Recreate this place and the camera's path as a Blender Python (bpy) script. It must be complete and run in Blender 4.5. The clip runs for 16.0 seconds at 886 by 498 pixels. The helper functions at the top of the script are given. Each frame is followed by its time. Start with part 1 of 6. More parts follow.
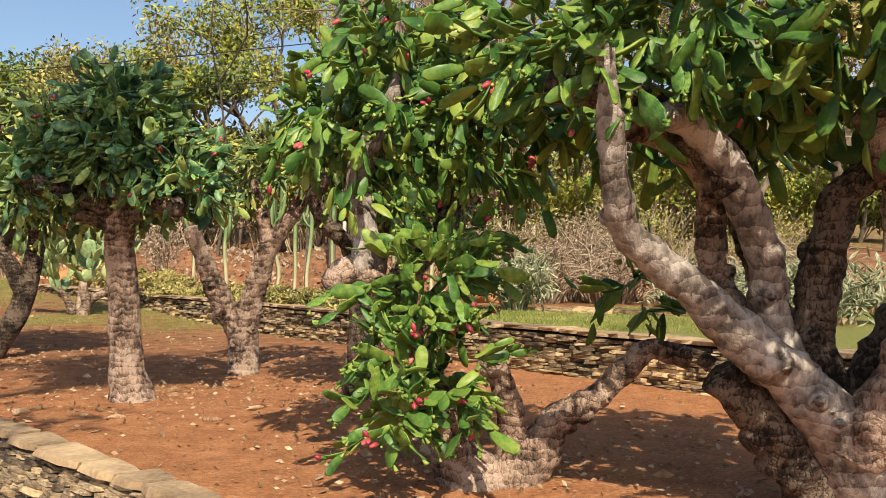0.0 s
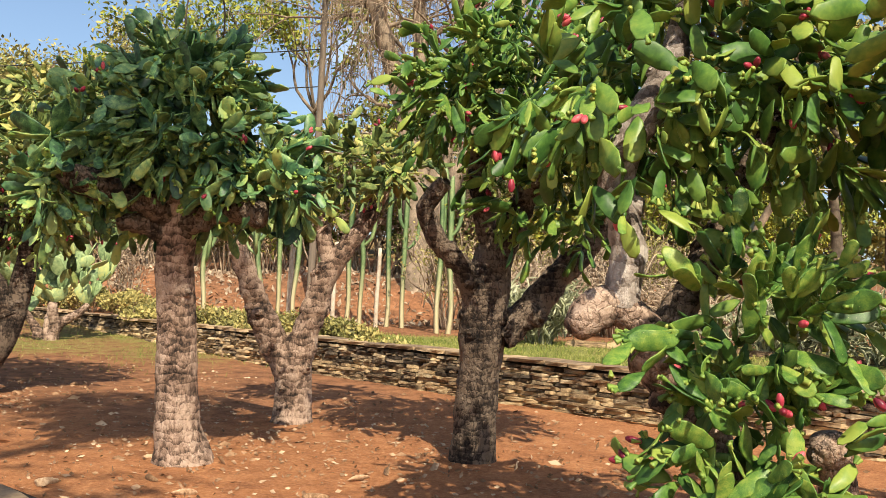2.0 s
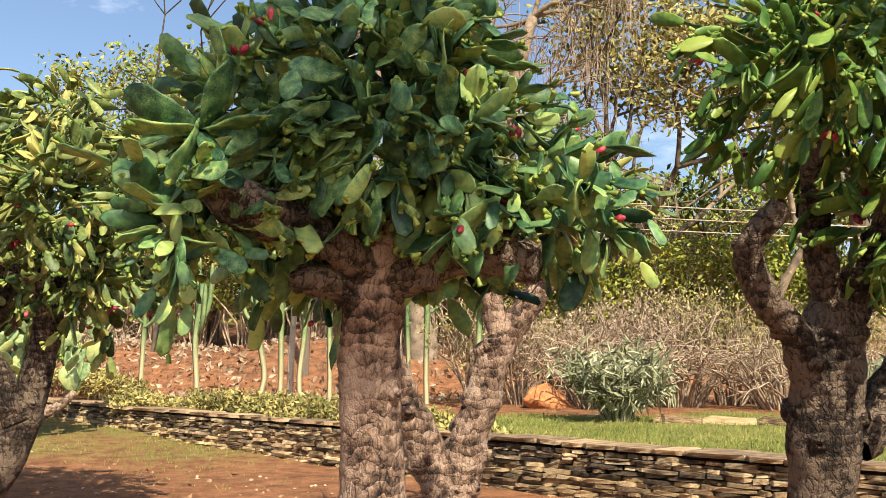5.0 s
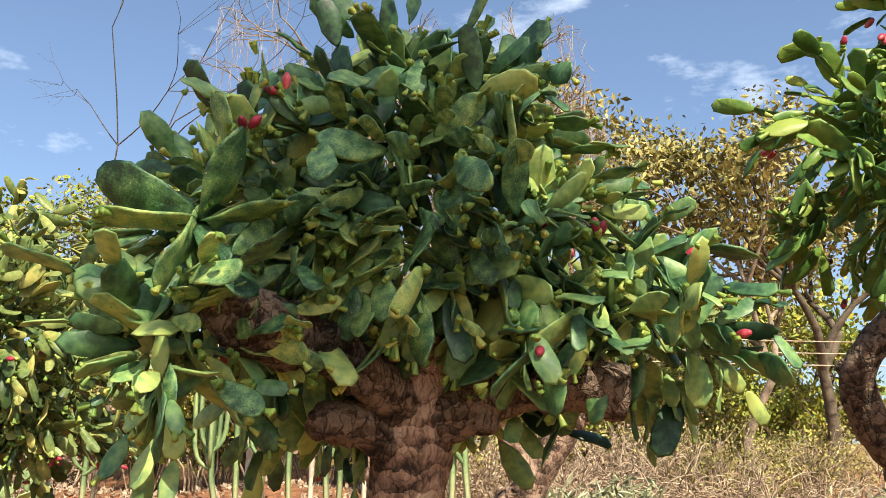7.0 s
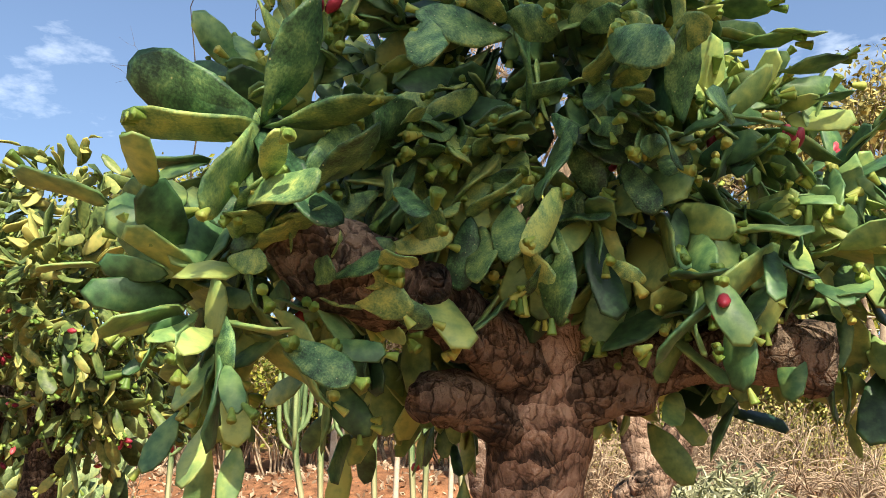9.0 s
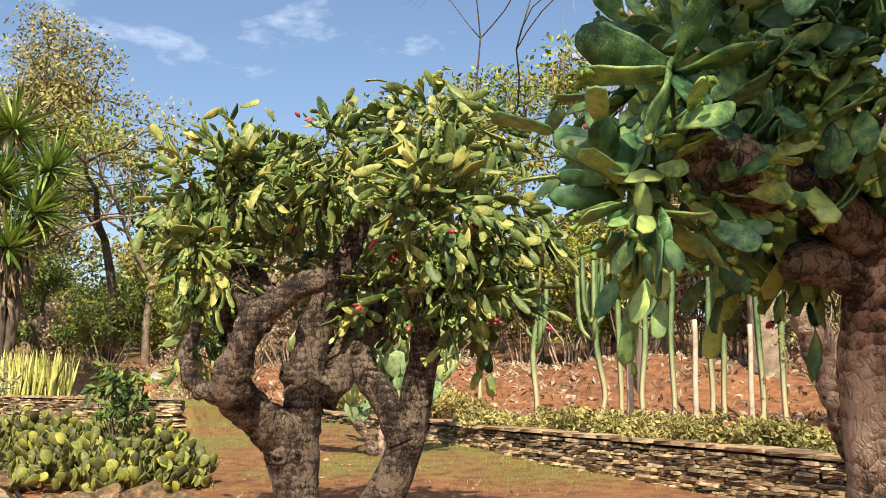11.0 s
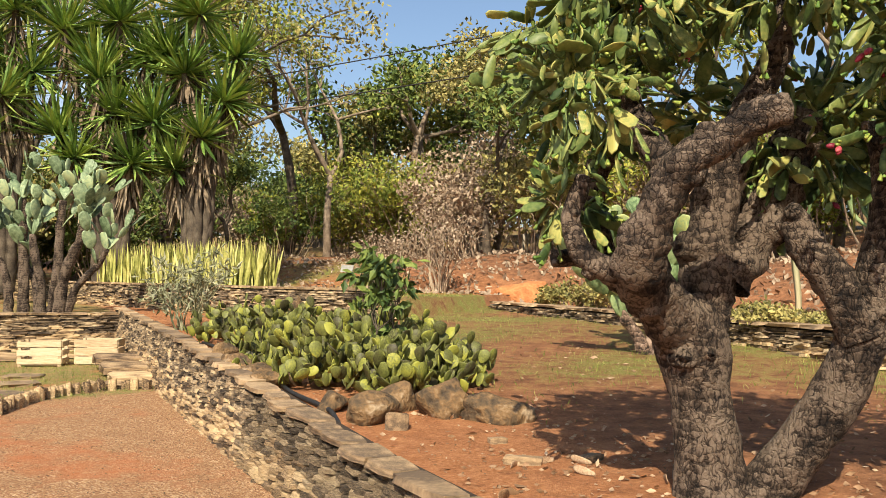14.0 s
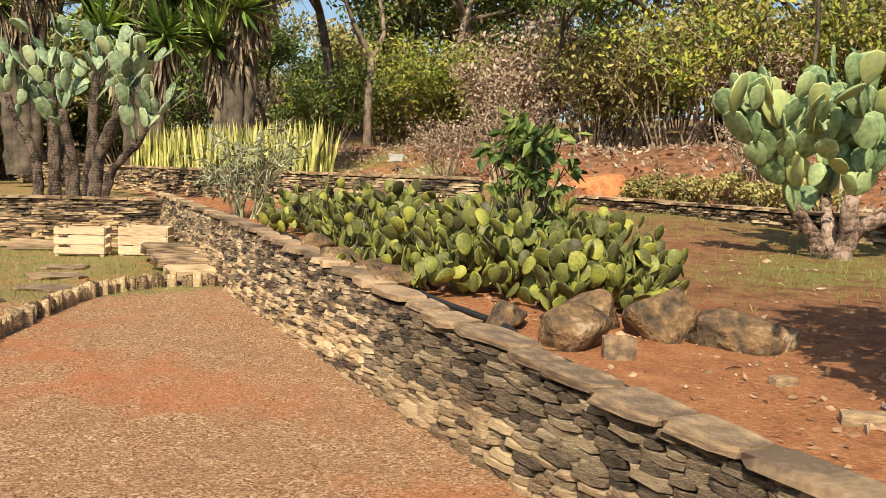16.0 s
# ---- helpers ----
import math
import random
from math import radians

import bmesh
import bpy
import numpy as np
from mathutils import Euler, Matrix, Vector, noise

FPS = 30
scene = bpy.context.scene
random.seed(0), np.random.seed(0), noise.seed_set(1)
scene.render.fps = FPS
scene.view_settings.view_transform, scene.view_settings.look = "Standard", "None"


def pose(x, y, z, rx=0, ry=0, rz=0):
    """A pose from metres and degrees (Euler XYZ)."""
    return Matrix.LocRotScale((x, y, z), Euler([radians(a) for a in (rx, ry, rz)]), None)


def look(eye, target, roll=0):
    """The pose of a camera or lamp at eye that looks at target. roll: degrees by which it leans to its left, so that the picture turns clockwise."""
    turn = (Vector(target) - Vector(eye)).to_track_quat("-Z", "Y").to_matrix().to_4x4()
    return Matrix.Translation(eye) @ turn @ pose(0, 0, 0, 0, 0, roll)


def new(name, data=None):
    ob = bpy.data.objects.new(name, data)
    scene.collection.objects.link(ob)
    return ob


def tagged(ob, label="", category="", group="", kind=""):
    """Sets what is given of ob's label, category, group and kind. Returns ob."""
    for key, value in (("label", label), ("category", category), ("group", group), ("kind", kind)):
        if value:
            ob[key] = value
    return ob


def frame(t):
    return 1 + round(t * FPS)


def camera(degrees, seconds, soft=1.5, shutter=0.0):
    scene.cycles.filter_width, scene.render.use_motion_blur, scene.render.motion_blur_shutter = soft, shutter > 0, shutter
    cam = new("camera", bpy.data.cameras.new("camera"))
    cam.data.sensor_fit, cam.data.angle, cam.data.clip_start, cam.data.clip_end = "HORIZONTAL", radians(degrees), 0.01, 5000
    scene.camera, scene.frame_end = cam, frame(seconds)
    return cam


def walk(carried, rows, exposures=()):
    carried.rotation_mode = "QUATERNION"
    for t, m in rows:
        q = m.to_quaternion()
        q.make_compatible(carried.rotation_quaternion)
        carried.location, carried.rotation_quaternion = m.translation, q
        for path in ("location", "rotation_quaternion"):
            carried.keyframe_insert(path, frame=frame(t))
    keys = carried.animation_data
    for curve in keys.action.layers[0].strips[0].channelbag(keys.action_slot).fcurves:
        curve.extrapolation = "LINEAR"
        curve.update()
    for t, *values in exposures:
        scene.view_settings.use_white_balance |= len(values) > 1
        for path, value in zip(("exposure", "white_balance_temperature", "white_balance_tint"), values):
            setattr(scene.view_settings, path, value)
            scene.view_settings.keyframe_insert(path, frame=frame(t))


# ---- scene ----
cam = camera(51.4, 16.0, soft=0.6)
PATH = [
    (0, (-0.145, 3.517, 1.187), (-0.244, 5.514, 1.236), 1.3),
    (0.5, (-0.542, 3.883, 1.178), (-0.619, 5.880, 1.236), 1.7),
    (1, (-0.912, 4.270, 1.201), (-0.951, 6.268, 1.280), 2.3),
    (1.5, (-1.283, 4.672, 1.187), (-1.270, 6.670, 1.284), 2.6),
    (2, (-1.618, 5.062, 1.182), (-1.576, 7.059, 1.291), 2.6),
    (2.5, (-1.909, 5.479, 1.176), (-1.861, 7.475, 1.287), 2.4),
    (3, (-2.172, 5.955, 1.208), (-2.129, 7.951, 1.326), 1.8),
    (3.5, (-2.508, 6.380, 1.209), (-2.461, 8.375, 1.341), 1.4),
    (4, (-2.799, 6.807, 1.211), (-2.728, 8.800, 1.364), 1.0),
    (4.5, (-3.020, 7.175, 1.249), (-2.901, 9.162, 1.445), 0.8),
    (5, (-3.263, 7.414, 1.266), (-3.087, 9.390, 1.515), 0.8),
    (5.2, (-3.330, 7.493, 1.290), (-3.131, 9.463, 1.566), 0.8),
    (7.3, (-3.520, 8.446, 1.369), (-3.239, 10.350, 1.913), -0.6),
    (7.5, (-3.447, 8.631, 1.436), (-3.223, 10.547, 1.963), -0.3),
    (8, (-3.425, 8.813, 1.507), (-3.235, 10.745, 1.987), -0.1),
    (8.2, (-3.433, 8.840, 1.484), (-3.250, 10.767, 1.985), -0.2),
    (10.3, (-3.748, 8.608, 1.317), (-4.000, 10.544, 1.752), 1.2),
    (10.5, (-3.747, 8.492, 1.306), (-4.084, 10.425, 1.692), 1.2),
    (11, (-3.826, 8.081, 1.237), (-4.301, 10.003, 1.520), 0.2),
    (11.5, (-3.978, 8.050, 1.214), (-4.597, 9.940, 1.423), 0.4),
    (12, (-4.176, 8.136, 1.223), (-4.920, 9.986, 1.379), 0.4),
    (12.5, (-4.478, 8.368, 1.165), (-5.303, 10.186, 1.293), 0.2),
    (13, (-4.853, 8.637, 1.180), (-5.707, 10.442, 1.301), 0.0),
    (13.5, (-5.288, 8.848, 1.181), (-6.118, 10.664, 1.288), 0.1),
    (14, (-5.688, 9.162, 1.117), (-6.464, 11.004, 1.178), 0.6),
    (14.5, (-6.137, 9.502, 1.013), (-6.873, 11.362, 1.002), 1.5),
    (15, (-6.584, 9.800, 0.952), (-7.314, 11.660, 0.866), 2.1),
    (15.5, (-7.021, 10.179, 0.949), (-7.776, 12.025, 0.807), 2.1),
    (16, (-7.484, 10.498, 0.939), (-8.283, 12.324, 0.776), 1.8),
]
walk(cam, [(t, look(eye, target, roll)) for t, eye, target, roll in PATH],
     exposures=[(0, 0.54), (2, 0.68), (4, 0.8), (5.2, 0.85), (7.3, 1.0), (8.2, 1.05), (10.3, 0.9), (11.5, 0.62), (13, 0.6), (16, 0.45)])

# ---- light ----
world = bpy.data.worlds.new("sky")
scene.world = world
world.use_nodes = True
wn, wl = world.node_tree.nodes, world.node_tree.links
sky = wn.new("ShaderNodeTexSky")
sky.sky_type = "NISHITA"
sky.sun_disc = False
SUN_EL, SUN_AZ = radians(43), Vector((0.24, -0.97, 0)).normalized()
sky.sun_elevation = SUN_EL
sky.sun_rotation = math.atan2(SUN_AZ.x, SUN_AZ.y)
sky.air_density, sky.dust_density, sky.ozone_density = 1.0, 2.2, 2.0
tc = wn.new("ShaderNodeTexCoord")
mp = wn.new("ShaderNodeMapping")
mp.inputs["Scale"].default_value = (2.2, 2.2, 5.5)
cn = wn.new("ShaderNodeTexNoise")
cn.inputs["Scale"].default_value, cn.inputs["Detail"].default_value, cn.inputs["Roughness"].default_value = 2.3, 7, 0.6
cr = wn.new("ShaderNodeValToRGB")
cr.color_ramp.elements[0].position, cr.color_ramp.elements[1].position = 0.57, 0.8
cm = wn.new("ShaderNodeMixRGB")
cm.inputs[2].default_value = (6.5, 7.2, 8.2, 1)
wl.new(tc.outputs["Generated"], mp.inputs["Vector"])
wl.new(mp.outputs[0], cn.inputs["Vector"])
wl.new(cn.outputs["Fac"], cr.inputs[0])
wl.new(cr.outputs[0], cm.inputs[0])
wl.new(sky.outputs[0], cm.inputs[1])
wl.new(cm.outputs[0], wn["Background"].inputs["Color"])
wn["Background"].inputs["Strength"].default_value = 0.108
sun = new("sun", bpy.data.lights.new("sun", "SUN"))
sun.data.energy, sun.data.angle, sun.data.color = 5.0, radians(0.55), (1.0, 0.88, 0.68)
sd = Vector((SUN_AZ.x * math.cos(SUN_EL), SUN_AZ.y * math.cos(SUN_EL), math.sin(SUN_EL)))
sun.matrix_world = look(sd * 60, (0, 0, 0))


# ---- materials ----
def lin(r, g, b):
    return tuple((c / 12.92 if c <= 0.04045 else ((c + 0.055) / 1.055) ** 2.4) for c in (r / 255, g / 255, b / 255)) + (1,)


def material(name, cols, scale=8.0, rough=0.8, bump=0.3, fine=60.0, island=0.0, objrand=0.0, spec=0.3, stretch=(1, 1, 1), bdist=0.02, coords="Object"):
    """Two noises pick from the colours; island and objrand add spread from piece to piece."""
    m = bpy.data.materials.new(name)
    m.use_nodes = True
    N, L = m.node_tree.nodes, m.node_tree.links
    b = N["Principled BSDF"]
    b.inputs["Roughness"].default_value = rough
    b.inputs["Specular IOR Level"].default_value = spec
    t = N.new("ShaderNodeTexCoord")
    mapn = N.new("ShaderNodeMapping")
    mapn.inputs["Scale"].default_value = stretch
    L.new(t.outputs[coords], mapn.inputs["Vector"])
    n1 = N.new("ShaderNodeTexNoise")
    n1.inputs["Scale"].default_value, n1.inputs["Detail"].default_value = scale, 6
    n2 = N.new("ShaderNodeTexNoise")
    n2.inputs["Scale"].default_value, n2.inputs["Detail"].default_value = fine, 4
    for n in (n1, n2):
        L.new(mapn.outputs[0], n.inputs["Vector"])
    mix = N.new("ShaderNodeMath")
    mix.operation = "MULTIPLY_ADD"
    L.new(n2.outputs["Fac"], mix.inputs[0])
    mix.inputs[1].default_value = 0.45
    L.new(n1.outputs["Fac"], mix.inputs[2])
    val = mix.outputs[0]
    shift = 0.225
    if island or objrand:
        g, o = N.new("ShaderNodeNewGeometry"), N.new("ShaderNodeObjectInfo")
        add = N.new("ShaderNodeMath")
        L.new(g.outputs["Random Per Island"], add.inputs[0])
        L.new(o.outputs["Random"], add.inputs[1])
        fr = N.new("ShaderNodeMath")
        fr.operation = "FRACT"
        L.new(add.outputs[0], fr.inputs[0])
        ma = N.new("ShaderNodeMath")
        ma.operation = "MULTIPLY_ADD"
        L.new(fr.outputs[0], ma.inputs[0])
        ma.inputs[1].default_value = max(island, objrand)
        L.new(val, ma.inputs[2])
        val = ma.outputs[0]
        shift += max(island, objrand) / 2
    sub = N.new("ShaderNodeMath")
    sub.operation = "SUBTRACT"
    L.new(val, sub.inputs[0])
    sub.inputs[1].default_value = shift
    r = N.new("ShaderNodeValToRGB")
    el = r.color_ramp.elements
    while len(el) < len(cols):
        el.new(0.5)
    for i, c in enumerate(cols):
        el[i].position = 0.25 + 0.5 * i / max(1, len(cols) - 1)
        el[i].color = c
    L.new(sub.outputs[0], r.inputs[0])
    L.new(r.outputs[0], b.inputs["Base Color"])
    if bump:
        bp = N.new("ShaderNodeBump")
        bp.inputs["Strength"].default_value, bp.inputs["Distance"].default_value = bump, bdist
        L.new(mix.outputs[0], bp.inputs["Height"])
        L.new(bp.outputs[0], b.inputs["Normal"])
    return m


def bark_material(name, cols, rings=5.0, depth=0.035, cracks=0.16):
    """Scarred cactus bark: blotches, ring scars round the limb, fine cracks."""
    m = bpy.data.materials.new(name)
    m.use_nodes = True
    N, L = m.node_tree.nodes, m.node_tree.links
    b = N["Principled BSDF"]
    b.inputs["Roughness"].default_value, b.inputs["Specular IOR Level"].default_value = 0.8, 0.3
    t = N.new("ShaderNodeTexCoord")

    def noise_at(scale, detail, rough, src=None):
        n = N.new("ShaderNodeTexNoise")
        n.inputs["Scale"].default_value, n.inputs["Detail"].default_value, n.inputs["Roughness"].default_value = scale, detail, rough
        L.new(src or t.outputs["Object"], n.inputs["Vector"])
        return n.outputs["Fac"]

    def sums(a, k, c):
        x = N.new("ShaderNodeMath")
        x.operation = "MULTIPLY_ADD"
        L.new(a, x.inputs[0])
        x.inputs[1].default_value = k
        L.new(c, x.inputs[2])
        return x.outputs[0]

    mp = N.new("ShaderNodeMapping")
    mp.inputs["Scale"].default_value = (1, 1, 0.4)
    L.new(t.outputs["Object"], mp.inputs["Vector"])
    blotch, grain, fine = noise_at(4.5, 6, 0.65), noise_at(20, 6, 0.65, mp.outputs[0]), noise_at(90, 4, 0.65)
    w = N.new("ShaderNodeTexWave")
    w.wave_type, w.bands_direction, w.wave_profile = "BANDS", "Z", "SAW"
    w.inputs["Scale"].default_value, w.inputs["Distortion"].default_value, w.inputs["Detail"].default_value, w.inputs["Detail Scale"].default_value = rings, 7.0, 4, 2.2
    L.new(t.outputs["Object"], w.inputs["Vector"])
    v = N.new("ShaderNodeTexVoronoi")
    v.feature = "DISTANCE_TO_EDGE"
    v.inputs["Scale"].default_value = 30
    warp = N.new("ShaderNodeVectorMath")
    warp.operation = "MULTIPLY_ADD"
    wob = N.new("ShaderNodeTexNoise")
    wob.inputs["Scale"].default_value, wob.inputs["Detail"].default_value = 14, 4
    L.new(t.outputs["Object"], wob.inputs["Vector"])
    L.new(wob.outputs["Color"], warp.inputs[0])
    warp.inputs[1].default_value = (0.09, 0.09, 0.09)
    L.new(mp.outputs[0], warp.inputs[2])
    L.new(warp.outputs[0], v.inputs["Vector"])
    crack = N.new("ShaderNodeMapRange")
    crack.inputs["From Max"].default_value = 0.12
    L.new(v.outputs["Distance"], crack.inputs["Value"])
    val = sums(fine, 0.12, sums(grain, 0.6, sums(w.outputs["Fac"], 0.16, sums(crack.outputs[0], cracks * 0.5, blotch))))
    sub = N.new("ShaderNodeMath")
    sub.operation = "SUBTRACT"
    L.new(val, sub.inputs[0])
    sub.inputs[1].default_value = 0.465
    r = N.new("ShaderNodeValToRGB")
    while len(r.color_ramp.elements) < len(cols):
        r.color_ramp.elements.new(0.5)
    for i, c in enumerate(cols):
        r.color_ramp.elements[i].position = 0.33 + 0.31 * i / (len(cols) - 1)
        r.color_ramp.elements[i].color = c
    L.new(sub.outputs[0], r.inputs[0])
    L.new(r.outputs[0], b.inputs["Base Color"])
    h = sums(fine, 0.3, sums(blotch, 0.25, sums(w.outputs["Fac"], 0.25, sums(crack.outputs[0], cracks, grain))))
    bp = N.new("ShaderNodeBump")
    bp.inputs["Strength"].default_value, bp.inputs["Distance"].default_value = 0.9, depth
    L.new(h, bp.inputs["Height"])
    L.new(bp.outputs[0], b.inputs["Normal"])
    return m


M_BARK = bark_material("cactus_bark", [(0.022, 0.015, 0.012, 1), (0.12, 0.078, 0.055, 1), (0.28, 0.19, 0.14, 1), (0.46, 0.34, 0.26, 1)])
# Crown shade put into the bark colour; serves the dark pear stems too.
M_BARKDARKSHADED = bark_material("dark_cactus_bark", [(0.007, 0.005, 0.004, 1), (0.032, 0.022, 0.016, 1), (0.08, 0.057, 0.041, 1), (0.2, 0.15, 0.11, 1)], 6.0, 0.045, 0.25)
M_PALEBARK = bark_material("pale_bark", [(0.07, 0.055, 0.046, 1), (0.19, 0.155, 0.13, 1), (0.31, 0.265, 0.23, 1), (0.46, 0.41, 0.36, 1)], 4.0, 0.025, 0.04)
M_PAD = material("pad_green", [(0.028, 0.075, 0.016, 1), (0.06, 0.135, 0.026, 1), (0.115, 0.2, 0.035, 1), (0.21, 0.27, 0.05, 1)], 5, 0.42, 0.2, 45, island=0.42, objrand=0.42, spec=0.25, bdist=0.01)
M_PADY = material("pad_yellow_green", [(0.034, 0.062, 0.02, 1), (0.1, 0.145, 0.042, 1), (0.19, 0.23, 0.07, 1), (0.36, 0.34, 0.1, 1)], 5, 0.45, 0.2, 45, island=0.42, objrand=0.42, spec=0.22, bdist=0.01)
M_PADB = material("pad_blue_green", [(0.013, 0.042, 0.02, 1), (0.055, 0.135, 0.052, 1), (0.16, 0.27, 0.09, 1), (0.34, 0.42, 0.12, 1)], 5, 0.45, 0.35, 45, island=0.36, objrand=0.36, spec=0.35, bdist=0.01)
M_PADPALE = material("pad_pale", [(0.1, 0.16, 0.07, 1), (0.21, 0.29, 0.13, 1), (0.3, 0.38, 0.18, 1), (0.42, 0.45, 0.16, 1)], 6, 0.55, 0.2, 60, island=0.4, objrand=0.4, bdist=0.01)
M_PADGREY = material("pad_grey", [(0.08, 0.12, 0.06, 1), (0.16, 0.22, 0.12, 1), (0.25, 0.33, 0.19, 1), (0.36, 0.42, 0.22, 1)], 5, 0.5, 0.2, 50, island=0.4, objrand=0.4, bdist=0.01)
M_PADOLIVE = material("pad_olive", [(0.045, 0.04, 0.018, 1), (0.1, 0.105, 0.03, 1), (0.16, 0.175, 0.043, 1), (0.3, 0.3, 0.05, 1)], 7, 0.55, 0.3, 70, island=0.42, objrand=0.42, bdist=0.01)
M_FRUIT = material("fruit_red", [(0.12, 0.012, 0.025, 1), (0.34, 0.035, 0.06, 1), (0.62, 0.14, 0.14, 1)], 12, 0.4, 0.1, 60, objrand=0.4, island=0.4)
M_BUD = material("bud_yellow", [(0.07, 0.14, 0.025, 1), (0.16, 0.25, 0.045, 1), (0.34, 0.36, 0.08, 1)], 12, 0.5, 0.1, 60, island=0.4, objrand=0.4)
M_STONE = material("slab_stone", [(0.034, 0.025, 0.018, 1), (0.125, 0.092, 0.06, 1), (0.3, 0.22, 0.135, 1), (0.52, 0.4, 0.24, 1)], 7, 0.9, 1.0, 40, island=0.4, objrand=0.4, stretch=(1, 1, 2.5), bdist=0.02)
M_STONELIGHT = material("slab_stone_light", [(0.06, 0.04, 0.026, 1), (0.26, 0.175, 0.1, 1), (0.47, 0.335, 0.185, 1), (0.62, 0.46, 0.26, 1)], 4, 0.9, 0.8, 34, island=0.4, objrand=0.4, stretch=(1, 1, 2.5), bdist=0.02)
M_COPING = material("coping_stone", [(0.13, 0.092, 0.06, 1), (0.31, 0.215, 0.125, 1), (0.5, 0.36, 0.21, 1)], 3, 0.9, 0.6, 30, island=0.35, objrand=0.35, bdist=0.015)
M_CORE = material("wall_core", [(0.02, 0.015, 0.012, 1), (0.07, 0.05, 0.035, 1)], 6, 0.95, 0.5, 30)
M_ROCK = material("boulder", [(0.03, 0.023, 0.017, 1), (0.09, 0.062, 0.036, 1), (0.2, 0.12, 0.055, 1), (0.36, 0.27, 0.17, 1)], 6, 0.85, 1.0, 30, bdist=0.06)
M_LEAF = material("leaf_green", [(0.036, 0.068, 0.016, 1), (0.11, 0.16, 0.034, 1), (0.21, 0.25, 0.055, 1)], 1.5, 0.6, 0, 20, island=0.5)
M_LEAFOLIVE = material("leaf_olive", [(0.1, 0.098, 0.03, 1), (0.25, 0.23, 0.07, 1), (0.42, 0.35, 0.12, 1)], 1.5, 0.6, 0, 20, island=0.5)
M_LEAFBRIGHT = material("leaf_bright", [(0.09, 0.13, 0.02, 1), (0.2, 0.24, 0.035, 1), (0.36, 0.34, 0.05, 1)], 1.5, 0.6, 0, 20, island=0.5)
M_DRY = material("dry_twig", [(0.16, 0.11, 0.07, 1), (0.3, 0.22, 0.15, 1), (0.46, 0.37, 0.26, 1)], 6, 0.9, 0, 30, island=0.4)
M_GREYTWIG = material("grey_green_twig", [(0.12, 0.13, 0.07, 1), (0.24, 0.25, 0.14, 1), (0.42, 0.42, 0.28, 1)], 6, 0.85, 0, 30, island=0.4)
M_BGBARK = material("tree_bark", [(0.09, 0.07, 0.05, 1), (0.22, 0.17, 0.12, 1), (0.36, 0.28, 0.2, 1)], 4, 0.9, 0.6, 30, bdist=0.03)
M_DARKBARK = material("dark_tree_bark", [(0.03, 0.024, 0.018, 1), (0.09, 0.07, 0.05, 1), (0.16, 0.13, 0.09, 1)], 4, 0.9, 0.6, 30, bdist=0.03)
M_YUCCA = material("yucca_leaf", [(0.05, 0.1, 0.018, 1), (0.15, 0.25, 0.045, 1), (0.36, 0.45, 0.1, 1)], 2, 0.45, 0, 20, island=0.5, spec=0.5)
M_YDRY = material("yucca_dry_leaf", [(0.09, 0.065, 0.04, 1), (0.2, 0.15, 0.095, 1), (0.34, 0.27, 0.18, 1)], 3, 0.85, 0, 20, island=0.4)
M_SNAKE = material("snake_plant_leaf", [(0.14, 0.15, 0.03, 1), (0.36, 0.36, 0.09, 1), (0.6, 0.56, 0.2, 1)], 3, 0.5, 0, 20, island=0.5)
M_GRASS = material("grass_blade", [(0.07, 0.1, 0.015, 1), (0.17, 0.21, 0.035, 1), (0.36, 0.33, 0.1, 1)], 1.2, 0.7, 0, 10, island=0.5)
M_LITTER = material("dry_leaf", [(0.16, 0.09, 0.045, 1), (0.34, 0.21, 0.12, 1), (0.5, 0.37, 0.24, 1)], 8, 0.85, 0, 30, island=0.5)
M_WOOD = material("pale_wood", [(0.34, 0.24, 0.13, 1), (0.58, 0.44, 0.27, 1), (0.72, 0.58, 0.4, 1)], 5, 0.8, 0.4, 40, objrand=0.3, stretch=(1, 1, 4))
M_POLE = material("pole_wood", [(0.1, 0.08, 0.06, 1), (0.2, 0.16, 0.12, 1)], 3, 0.9, 0.4, 30, stretch=(4, 4, 0.5))
M_BLACK = material("black_rubber", [(0.012, 0.012, 0.014, 1), (0.035, 0.034, 0.033, 1)], 9, 0.6, 0.2, 50)
M_PALEPOST = material("pale_post", [(0.3, 0.24, 0.17, 1), (0.55, 0.48, 0.38, 1)], 5, 0.85, 0.3, 30)
M_CLAY = material("orange_clay", [(0.3, 0.11, 0.04, 1), (0.6, 0.26, 0.1, 1)], 4, 0.95, 0.8, 16, bdist=0.05)
M_SIGN = material("sign_paint", [(0.22, 0.22, 0.2, 1), (0.34, 0.34, 0.32, 1)], 9, 0.6, 0.1, 50)


